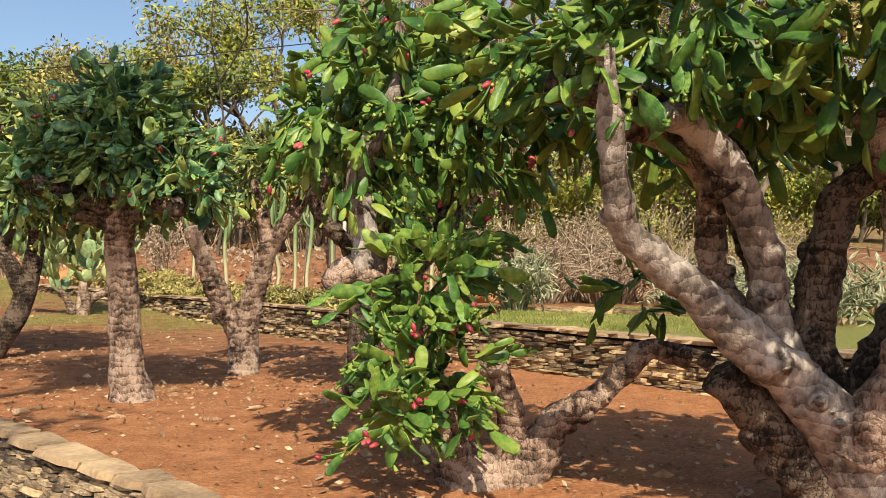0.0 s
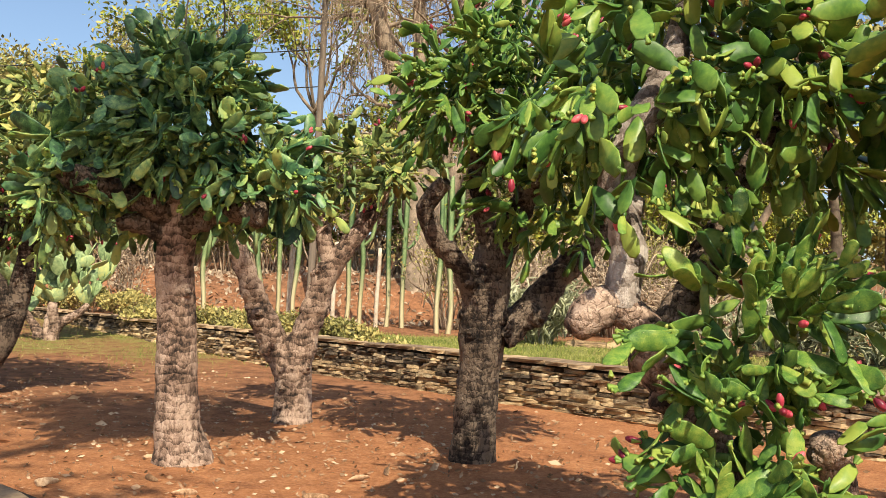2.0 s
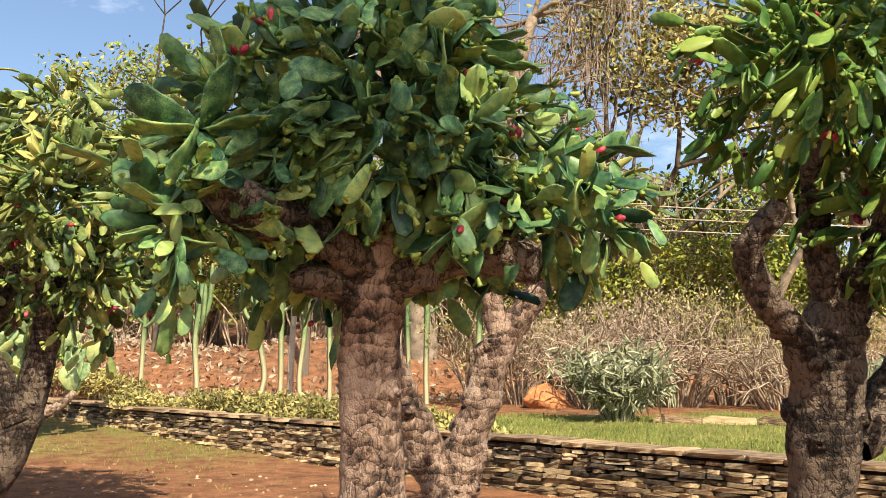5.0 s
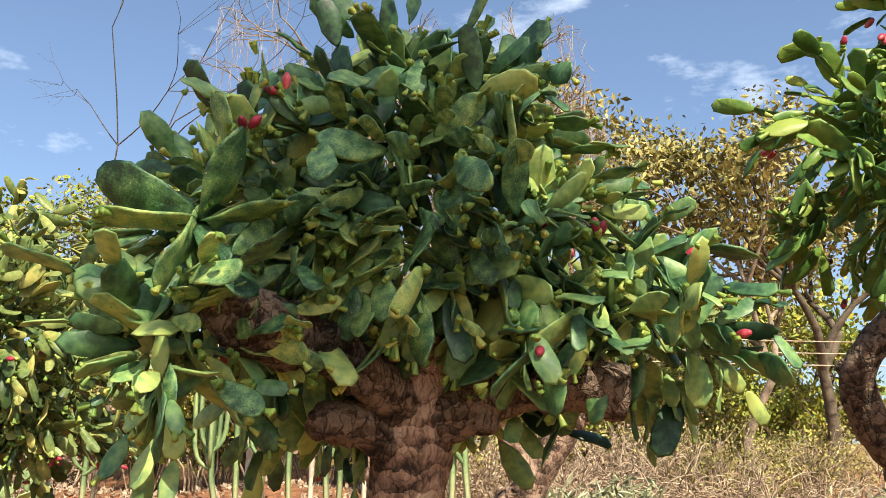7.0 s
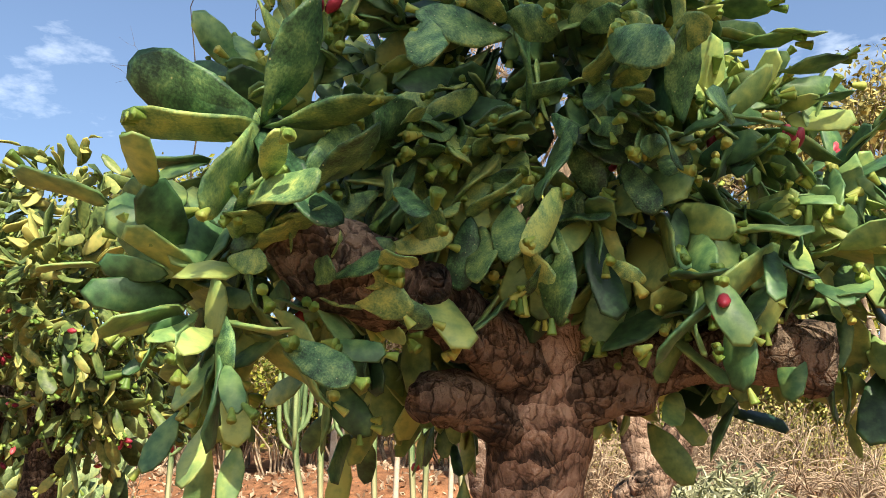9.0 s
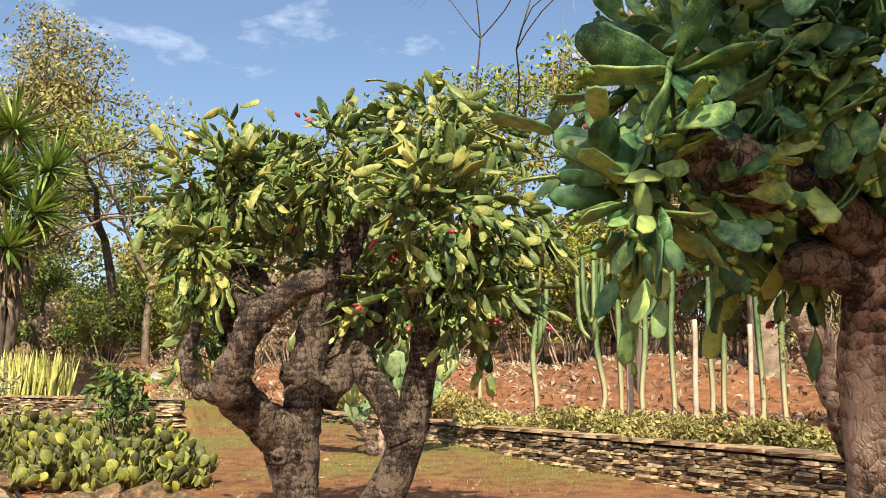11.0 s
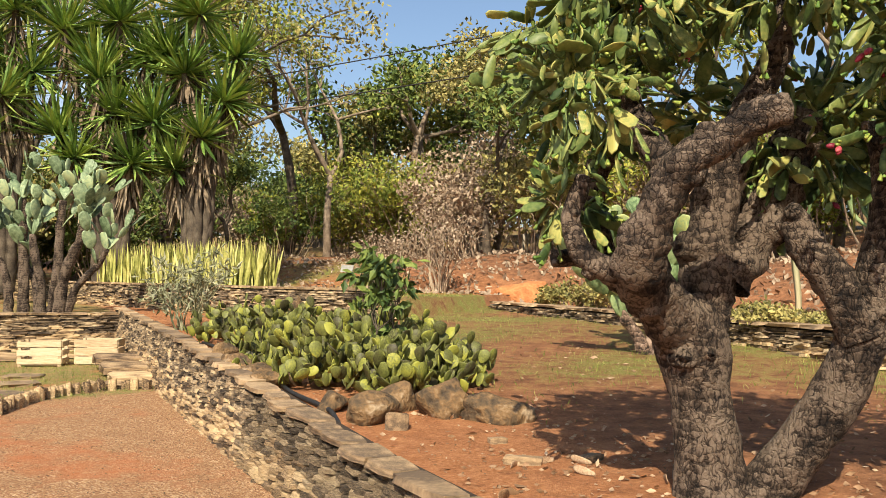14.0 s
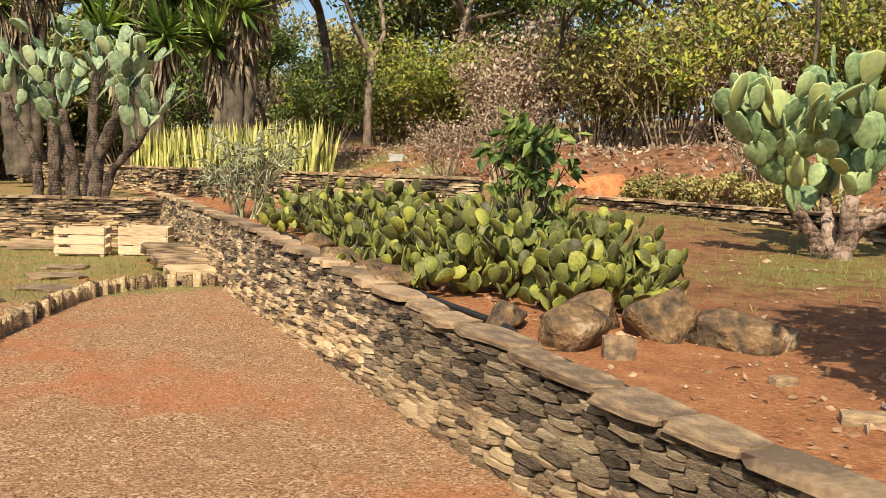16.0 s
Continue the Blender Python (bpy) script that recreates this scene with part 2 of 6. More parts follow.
def dotted(m, scale, name):
    """A copy of a pad skin with pale spine cushions."""
    c = m.copy()
    c.name = name
    N, L = c.node_tree.nodes, c.node_tree.links
    b = N["Principled BSDF"]
    src = b.inputs["Base Color"].links[0].from_socket
    t, v, r, x = N.new("ShaderNodeTexCoord"), N.new("ShaderNodeTexVoronoi"), N.new("ShaderNodeMapRange"), N.new("ShaderNodeMixRGB")
    v.inputs["Scale"].default_value, v.inputs["Randomness"].default_value = scale, 0.45
    r.inputs["From Min"].default_value, r.inputs["From Max"].default_value = 0.085, 0.045
    L.new(t.outputs["Object"], v.inputs["Vector"])
    L.new(v.outputs["Distance"], r.inputs["Value"])
    L.new(r.outputs[0], x.inputs[0])
    L.new(src, x.inputs[1])
    x.inputs[2].default_value = (0.34, 0.36, 0.17, 1)
    L.new(x.outputs[0], b.inputs["Base Color"])
    return c


def column_material():
    """Ribbed green stem over a corky, weathered pale foot."""
    m = material("column_cactus_skin", [(0.06, 0.11, 0.045, 1), (0.13, 0.2, 0.08, 1), (0.25, 0.31, 0.13, 1)], 3, 0.55, 0.15, 30, island=0.25, objrand=0.25)
    N, L = m.node_tree.nodes, m.node_tree.links
    b = N["Principled BSDF"]
    src = b.inputs["Base Color"].links[0].from_socket
    t, sep = N.new("ShaderNodeTexCoord"), N.new("ShaderNodeSeparateXYZ")
    L.new(t.outputs["Object"], sep.inputs[0])
    nz = N.new("ShaderNodeTexNoise")
    nz.inputs["Scale"].default_value = 5
    ad = N.new("ShaderNodeMath")
    ad.operation = "MULTIPLY_ADD"
    L.new(nz.outputs["Fac"], ad.inputs[0])
    ad.inputs[1].default_value = 1.1
    L.new(sep.outputs["Z"], ad.inputs[2])
    rp = N.new("ShaderNodeMapRange")
    rp.inputs["From Min"].default_value, rp.inputs["From Max"].default_value = 1.0, 1.9
    L.new(ad.outputs[0], rp.inputs["Value"])
    mx = N.new("ShaderNodeMixRGB")
    mx.inputs[1].default_value = (0.42, 0.37, 0.22, 1)
    L.new(rp.outputs[0], mx.inputs[0])
    L.new(src, mx.inputs[2])
    L.new(mx.outputs[0], b.inputs["Base Color"])
    return m


M_COLUMN = column_material()


def ground_material():
    """Red earth with thin turf and gravelly path earth, by the sheet's own masks."""
    m = bpy.data.materials.new("red_earth")
    m.use_nodes = True
    N, L = m.node_tree.nodes, m.node_tree.links
    b = N["Principled BSDF"]
    b.inputs["Roughness"].default_value, b.inputs["Specular IOR Level"].default_value = 0.95, 0.15
    t = N.new("ShaderNodeTexCoord")

    def noise_at(scale, detail=6, rough=0.6):
        n = N.new("ShaderNodeTexNoise")
        n.inputs["Scale"].default_value, n.inputs["Detail"].default_value, n.inputs["Roughness"].default_value = scale, detail, rough
        L.new(t.outputs["Object"], n.inputs["Vector"])
        return n

    def ramp(src, cols, lo=0.3, hi=0.7):
        r = N.new("ShaderNodeValToRGB")
        while len(r.color_ramp.elements) < len(cols):
            r.color_ramp.elements.new(0.5)
        for i, c in enumerate(cols):
            r.color_ramp.elements[i].position = lo + (hi - lo) * i / (len(cols) - 1)
            r.color_ramp.elements[i].color = c
        L.new(src, r.inputs[0])
        return r

    def blend(fac, a, c):
        x = N.new("ShaderNodeMixRGB")
        L.new(fac, x.inputs[0])
        L.new(a, x.inputs[1])
        L.new(c, x.inputs[2])
        return x.outputs[0]

    big, mid, fine, grit = noise_at(0.7, 8, 0.65), noise_at(4.5, 8, 0.7), noise_at(38, 5, 0.7), noise_at(130, 3)
    soil = ramp(mid.outputs["Fac"], [(0.13, 0.055, 0.03, 1), (0.36, 0.15, 0.064, 1), (0.56, 0.28, 0.13, 1)])
    soil2 = ramp(fine.outputs["Fac"], [(0.2, 0.078, 0.034, 1), (0.44, 0.19, 0.08, 1), (0.64, 0.38, 0.2, 1)], 0.35, 0.72)
    earth = blend(big.outputs["Fac"], soil.outputs[0], soil2.outputs[0])
    gravel = noise_at(85, 4, 0.7)
    stones = N.new("ShaderNodeTexVoronoi")
    stones.inputs["Scale"].default_value = 84
    L.new(t.outputs["Object"], stones.inputs["Vector"])
    grains = N.new("ShaderNodeSeparateColor")
    L.new(stones.outputs["Color"], grains.inputs[0])
    chip = ramp(grains.outputs["Red"], [(0.12, 0.055, 0.035, 1), (0.27, 0.13, 0.065, 1), (0.42, 0.235, 0.12, 1), (0.5, 0.3, 0.15, 1), (0.72, 0.55, 0.34, 1)], 0.0, 1.0)
    pathc = ramp(gravel.outputs["Fac"], [(0.19, 0.085, 0.042, 1), (0.4, 0.21, 0.1, 1), (0.6, 0.38, 0.2, 1)], 0.32, 0.7)
    pathred = ramp(big.outputs["Fac"], [(0, 0, 0, 1), (0.8, 0.8, 0.8, 1)], 0.5, 0.64)
    redc = ramp(gravel.outputs["Fac"], [(0.34, 0.105, 0.04, 1), (0.6, 0.22, 0.09, 1)])
    dust = ramp(mid.outputs["Fac"], [(0.16, 0.075, 0.042, 1), (0.5, 0.29, 0.15, 1)], 0.3, 0.72)
    half = N.new("ShaderNodeValue")
    half.outputs[0].default_value = 0.38
    pathbase = blend(half.outputs[0], pathc.outputs[0], dust.outputs[0])
    scatter = ramp(mid.outputs["Fac"], [(0.35, 0.35, 0.35, 1), (0.9, 0.9, 0.9, 1)], 0.38, 0.6)
    pathbase = blend(scatter.outputs[0], pathbase, chip.outputs[0])
    pathall = blend(pathred.outputs[0], pathbase, redc.outputs[0])
    turf = ramp(fine.outputs["Fac"], [(0.085, 0.1, 0.025, 1), (0.19, 0.2, 0.05, 1), (0.37, 0.31, 0.14, 1)])
    masks = N.new("ShaderNodeVertexColor")
    masks.layer_name = "cover"
    sep = N.new("ShaderNodeSeparateColor")
    L.new(masks.outputs["Color"], sep.inputs[0])

    def broken(sock):
        a = N.new("ShaderNodeMath")
        a.operation = "MULTIPLY_ADD"
        L.new(mid.outputs["Fac"], a.inputs[0])
        a.inputs[1].default_value = 1.6
        L.new(sock, a.inputs[2])
        r = N.new("ShaderNodeMapRange")
        r.inputs["From Min"].default_value, r.inputs["From Max"].default_value = 1.05, 1.5
        L.new(a.outputs[0], r.inputs["Value"])
        return r.outputs[0]

    col = blend(sep.outputs["Green"], earth, pathall)
    floor = ramp(mid.outputs["Fac"], [(0.07, 0.038, 0.024, 1), (0.2, 0.1, 0.055, 1), (0.36, 0.17, 0.085, 1)], 0.34, 0.68)
    col = blend(sep.outputs["Blue"], col, floor.outputs[0])
    col = blend(broken(sep.outputs["Red"]), col, turf.outputs[0])
    L.new(col, b.inputs["Base Color"])
    h = N.new("ShaderNodeMath")
    h.operation = "MULTIPLY_ADD"
    L.new(grit.outputs["Fac"], h.inputs[0])
    h.inputs[1].default_value = 0.35
    L.new(fine.outputs["Fac"], h.inputs[2])
    bp = N.new("ShaderNodeBump")
    bp.inputs["Strength"].default_value, bp.inputs["Distance"].default_value = 0.8, 0.035
    L.new(h.outputs[0], bp.inputs["Height"])
    L.new(bp.outputs[0], b.inputs["Normal"])
    return m


M_GROUND = ground_material()


# ---- mesh tools ----
class Soup:
    """Collects pieces of mesh for one object."""

    def __init__(self):
        self.v, self.f, self.n = [], [], 0

    def add(self, v, f, m=None):
        v = np.asarray(v, float)
        if m is not None:
            a = np.array(m)
            v = v @ a[:3, :3].T + a[:3, 3]
        self.v.append(v)
        self.f.extend([tuple(i + self.n for i in q) for q in f])
        self.n += len(v)
        return self

    def mesh(self, name, mat, smooth=True):
        me = bpy.data.meshes.new(name)
        me.from_pydata(np.concatenate(self.v).tolist() if self.v else [], [], self.f)
        me.materials.append(mat)
        if smooth:
            me.polygons.foreach_set("use_smooth", [True] * len(me.polygons))
        me.update()
        return me


def empty(name, at, label, category, group="", kind=""):
    e = new(name)
    e.location = at
    e.empty_display_size = 0.2
    return tagged(e, label, category, group, kind)


def part(name, soup, mat, parent=None, label="", smooth=True, kind=""):
    """Links a soup, given in world metres, as one mesh object under its thing."""
    ob = new(name, soup.mesh(name, mat, smooth) if isinstance(soup, Soup) else soup)
    if parent is not None:
        ob.parent = parent
        up, p = Vector((0, 0, 0)), parent
        while p is not None:
            up += p.location
            p = p.parent
        ob.location = -up
    return tagged(ob, label, kind=kind)


def placed(name, mesh, m, parent, label=""):
    """A piece on shared mesh data at the world pose m under its thing."""
    ob = new(name, mesh)
    if parent is not None:
        ob.parent = parent
        m = Matrix.Translation(-parent.location) @ m
    ob.matrix_basis = m
    return tagged(ob, label)


def spline(pts, step=0.06):
    """Points and radii along a smooth line through (x, y, z, r) rows."""
    p = [np.array(q, float) for q in pts]
    p = [2 * p[0] - p[1]] + p + [2 * p[-1] - p[-2]]
    out = []
    for i in range(1, len(p) - 2):
        a, b, c, d = p[i - 1:i + 3]
        k = max(2, int(np.linalg.norm(c[:3] - b[:3]) / step))
        for j in range(k):
            t = j / k
            out.append(0.5 * (2 * b + (c - a) * t + (2 * a - 5 * b + 4 * c - d) * t * t + (3 * b - a - 3 * c + d) * t ** 3))
    out.append(p[-2])
    return np.array(out)


def tube(soup, pts, seg=10, lump=0.0, freq=4.0, step=0.06, cap=True, ribs=0, ribd=0.2):
    """A round or ribbed limb through (x, y, z, r) rows, lumpy by a share of its radius."""
    q = spline(pts, step)
    n = len(q)
    tang = np.gradient(q[:, :3], axis=0)
    tang /= np.linalg.norm(tang, axis=1)[:, None] + 1e-9
    ref = np.array([1.0, 0, 0]) if abs(tang[0][0]) < 0.8 else np.array([0, 1.0, 0])
    V, F = [], []
    for i in range(n):
        ref = ref - tang[i] * ref.dot(tang[i])
        ref /= np.linalg.norm(ref)
        bi = np.cross(tang[i], ref)
        for k in range(seg):
            a = 2 * math.pi * k / seg
            r = max(0.002, q[i, 3])
            if ribs:
                r *= 1 - ribd * (k % 2)
            d = ref * math.cos(a) + bi * math.sin(a)
            if lump:
                c = Vector(q[i, :3] + d * r)
                r *= 1 + lump * (noise.noise(c * freq) + 0.6 * noise.noise(c * freq * 2.7) + 0.35 * noise.noise(c * freq * 6))
            V.append(q[i, :3] + d * r)
    for i in range(n - 1):
        for k in range(seg):
            a, b = i * seg + k, i * seg + (k + 1) % seg
            F.append((a, b, b + seg, a + seg))
    if cap:
        V.append(q[-1, :3] + tang[-1] * q[-1, 3] * 0.25)
        e = len(V) - 1
        for k in range(seg):
            F.append(((n - 1) * seg + k, (n - 1) * seg + (k + 1) % seg, e))
    return soup.add(V, F)


def pad_shape(width=0.44, thick=0.085, ring=10, bend=0.0, wave=0.0):
    """A cactus pad one long, from its joint at the origin along +z, its face along y."""
    V, F = [], []

    def at(a, k, side):
        z = 0.5 - 0.5 * math.cos(a) * k
        if k < 1:
            z = 0.505 - 0.5 * math.cos(a) * k
        w = width * 0.5 * math.sin(a) * k * (0.7 + 0.55 * z)
        if k == 1:
            w *= 1 + 0.05 * math.cos(ring / 2 * a)
        y = side * thick * (0.55 + 0.45 * math.sin(math.pi * min(1, max(0, z)))) + bend * (z - 0.2) ** 2 + wave * math.sin(3.1 * a) * k
        return (w, y, z)

    outline = [at(2 * math.pi * (i + 0.0) / ring, 1.0, 0) for i in range(ring)]
    V += outline
    for side in (1, -1):
        s = len(V)
        V += [at(2 * math.pi * i / ring, 0.9, side) for i in range(ring)]
        V.append((0, side * thick + bend * 0.1, 0.52))
        for i in range(ring):
            j = (i + 1) % ring
            q = [(i, j, s + j, s + i), (s + i, s + j, s + ring)]
            F += q if side < 0 else [tuple(reversed(x)) for x in q]
    return np.array(V), F


PAD_KINDS = ((0.3, 0.026, 0.14, 0.014), (0.36, 0.024, -0.24, 0.024), (0.26, 0.028, 0.36, 0.018), (0.42, 0.024, 0.12, 0.034), (0.32, 0.026, -0.45, 0.022), (0.45, 0.022, 0.08, 0.03))
PADS = [pad_shape(w, t, 10, b, wv) for w, t, b, wv in PAD_KINDS]
PADS_FINE = [pad_shape(w, t, 18, b, wv) for w, t, b, wv in PAD_KINDS]
WIDE = [pad_shape(w, t, 10, b, wv) for w, t, b, wv in ((0.6, 0.03, 0.05, 0.015), (0.7, 0.028, -0.08, 0.02), (0.54, 0.032, 0.1, 0.01), (0.64, 0.03, 0.0, 0.03))]
ROUND = [pad_shape(w, t, 12, b, wv) for w, t, b, wv in ((0.78, 0.045, 0.04, 0.01), (0.86, 0.04, -0.05, 0.015), (0.7, 0.05, 0.08, 0.01))]
def turned(d, roll):
    """A rotation that takes +z to d, spun by roll."""
    return Vector(d).to_track_quat("Z", "Y").to_matrix().to_4x4() @ Matrix.Rotation(roll, 4, "Z")


def pose_pad(p, d, roll, size):
    return Matrix.Translation(p) @ turned(d, roll) @ Matrix.Diagonal((size, size, size, 1))


def outward(rng):
    while True:
        v = np.array([rng.uniform(-1, 1) for _ in range(3)])
        l = np.linalg.norm(v)
        if 0.1 < l < 1:
            return v / l


def pad_poses(rng, lobes, count, size, hang=0.3, shell=0.3):
    """Poses of pads that fan out of joints in lobes (x, y, z, rx, ry, rz); hang turns them down on the flanks and under."""
    out = []
    vol = [l[3] * l[4] + l[4] * l[5] + l[3] * l[5] for l in lobes]
    while len(out) < count:
        l = rng.choices(lobes, vol)[0]
        o = outward(rng)
        if o[2] < -0.75 and rng.random() < 0.6:
            continue
        k = shell + (0.9 - shell) * rng.random() ** 0.6
        k *= 0.9 + 0.25 * noise.noise(Vector(o) * 2.3 + Vector(l[:3]))
        p = np.array(l[:3]) + o * np.array(l[3:]) * k
        down = hang * (1.3 - o[2]) * rng.uniform(0.3, 1.6)
        d0 = o + np.array([rng.gauss(0, 0.3), rng.gauss(0, 0.3), rng.gauss(0, 0.25) - down + (0.15 if o[2] > 0.45 else 0)])
        d0 = d0 / np.linalg.norm(d0)
        for _ in range(rng.choice((2, 3, 4, 4, 5))):
            d = d0 + np.array([rng.gauss(0, 0.52), rng.gauss(0, 0.52), rng.gauss(0, 0.48)])
            d = d / np.linalg.norm(d)
            sz = rng.uniform(*size) * (0.68 if rng.random() < 0.3 else 1)
            q = p + np.array([rng.gauss(0, 0.012) for _ in range(3)])
            out.append((pose_pad(q, d, rng.uniform(0, 6.283), sz), q, d.copy(), sz))
            if rng.random() < 0.45:
                q = q + d * sz * 0.94
                d = d + np.array([rng.gauss(0, 0.4), rng.gauss(0, 0.4), rng.gauss(-hang * 0.7, 0.35)])
                d = d / np.linalg.norm(d)
                sz *= rng.uniform(0.7, 1.0)
                out.append((pose_pad(q, d, rng.uniform(0, 6.283), sz), q, d.copy(), sz))
    return out[:count]


# ---- the ground ----
PO, PD, PN = np.array([-8.2, 13.72]), np.array([-0.734, 0.679]), np.array([0.679, 0.734])
BO, BD, BN = np.array([1.0, 12.7]), np.array([-0.673, 0.740]), np.array([0.740, 0.673])
PATH_Z = -0.36


def step01(a, b, x):
    t = min(1.0, max(0.0, (x - a) / (b - a)))
    return t * t * (3 - 2 * t)


def coping_z(s):
    return 0.12 + 0.03 * min(max(s, 0), 7) + 0.012 * min(max(s - 7, 0), 8)


def bank_y(x):
    return 26.6 - 0.34 * min(x + 3, 0) + 0.05 * max(x, 0)


def cross_side(x, y):
    """How far a place lies behind the cross wall at the far end of the path."""
    return (np.array([x, y]) - np.array([-18.6, 23.2])).dot(PD)


def far_wall_y(x):
    return 23.6 - 0.238 * (x + 12.8) if x > -17 else 24.6 - 0.486 * (x + 17)


def ground_z(x, y):
    q = np.array([x, y])
    u, s = (q - PO).dot(PN), (q - PO).dot(PD)
    ub = (q - BO).dot(BN)
    low = PATH_Z + 0.02 * noise.noise(Vector((x * 0.5, y * 0.5, 3)))
    garden = coping_z(s) - 0.1 + 0.028 * min(max(u - 1, 0), 6) + 0.03 * noise.noise(Vector((x * 0.6, y * 0.6, 0)))
    side = step01(0.14, 0.32, u)
    z = low + (garden - low) * side
    z = max(z, low + (0.3 - low) * step01(0.1, 0.35, cross_side(x, y))) if u < 0.3 else z
    if s < 19:
        terrace = 0.47 + 0.012 * min(max(ub, 0), 8)
        if ub > 0 and (q - BO).dot(BD) < 19.5:
            z = z + (terrace - z) * step01(0.05, 0.3, ub)
    if x < -12.6 and u > 0.3:
        z = z + max(0, 0.72 - z) * step01(0.1, 0.4, y - far_wall_y(x))
    rise = step01(0, 4.2, y - bank_y(x))
    z = z + rise * (1.75 - z) + rise * (1 - rise) * 0.5 * noise.noise(Vector((x * 0.9, y * 0.9, 7)))
    z += 0.35 * rise * noise.noise(Vector((x * 0.35, y * 0.35, 11)))
    return z + 0.09 * min(max(0.0, y - bank_y(x) - 9), 60)


def axis_coords(lo, hi, step, far):
    mid = list(np.arange(lo, hi, step))
    g, a, b = step, [], []
    x = lo
    while x > -far:
        g *= 1.35
        x -= g
        a.append(x)
    g, x = step, mid[-1]
    while x < far:
        g *= 1.35
        x += g
        b.append(x)
    return a[::-1] + mid + b


gx, gy = axis_coords(-22, 4, 0.13, 900), axis_coords(6, 31, 0.13, 900)
verts = [(x, y, ground_z(x, y)) for y in gy for x in gx]
W = len(gx)
faces = [(j * W + i, j * W + i + 1, (j + 1) * W + i + 1, (j + 1) * W + i) for j in range(len(gy) - 1) for i in range(W - 1)]
me = bpy.data.meshes.new("ground")
me.from_pydata(verts, [], faces)
me.polygons.foreach_set("use_smooth", [True] * len(faces))
cover = me.color_attributes.new("cover", "FLOAT_COLOR", "POINT")
cols = np.zeros((len(verts), 4))


def turf_at(x, y):
    q = np.array([x, y])
    u, s, ub = (q - PO).dot(PN), (q - PO).dot(PD), (q - BO).dot(BN)
    if u < 0.1:
        left = step01(-0.1, 0.3, -((x + 14.0) * 0.85 + (y - 17.0) * -0.35)) if y > 14 else 0
        return 0.5 * left
    if ub > 0.2:
        return (0.8 + 0.3 * noise.noise(Vector((x * 0.8, y * 0.8, 9)))) * (1 - step01(20.6, 22.6, y + 1.2 * noise.noise(Vector((x, y, 1)))))
    g = step01(0.4, 3, s) * step01(0.8, 2.6, u) * 0.78
    g = max(g, 0.5 * step01(3.2, 5.2, u) * step01(-3, 2, s))
    g *= 0.7 + 0.8 * noise.noise(Vector((x * 0.5, y * 0.5, 5)))
    return max(0, g * 0.85)


for k, (x, y, z) in enumerate(verts):
    u = (x - PO[0]) * PN[0] + (y - PO[1]) * PN[1]
    s = (x - PO[0]) * PD[0] + (y - PO[1]) * PD[1]
    worn = 0.62 * step01(0.9, 2.6, u) * step01(-6, -2.5, s) * (1 - step01(12, 16, s))
    cols[k] = (turf_at(x, y) if -40 < x < 20 and y < 45 else 0.4, 1 - step01(0.1, 0.3, u), max(worn, 0.85 * step01(0.5, 2.5, y - bank_y(x) + noise.noise(Vector((x * 0.6, y * 0.6, 2))))), 1)
cover.data.foreach_set("color", cols.ravel())
me.materials.append(M_GROUND)
ground = tagged(new("ground", me), "red earth with thin turf and a sunken gravelly path", "ground", kind="structure")


def on_ground(x, y, dz=0.0):
    return Vector((x, y, ground_z(x, y) + dz))


# ---- dry-stone walls ----
def slab_mesh(rng, mat, name):
    """A rough slab one long (x), one deep (y), one high (z), chipped along its faces."""
    xs = [-0.5, -0.3 + rng.uniform(-0.08, 0.08), 0.25 + rng.uniform(-0.1, 0.1), 0.5]
    V, F = [], []
    for i, x in enumerate(xs):
        e = 0.75 if i in (0, 3) else 1.0
        for y, z in ((-0.5, -0.5), (-0.5, 0.5), (0.5, 0.5), (0.5, -0.5)):
            V.append((x + rng.uniform(-0.03, 0.03), y * (1 if y > 0 else e) + rng.uniform(-0.06, 0.06), z * (0.84 if i in (0, 3) else 1) + rng.uniform(-0.14, 0.14)))
    for i in range(3):
        for k in range(4):
            a, b = i * 4 + k, i * 4 + (k + 1) % 4
            F.append((a, a + 4, b + 4, b))
    F += [(0, 1, 2, 3), (15, 14, 13, 12)]
    return Soup().add(V, F).mesh(name, mat, False)


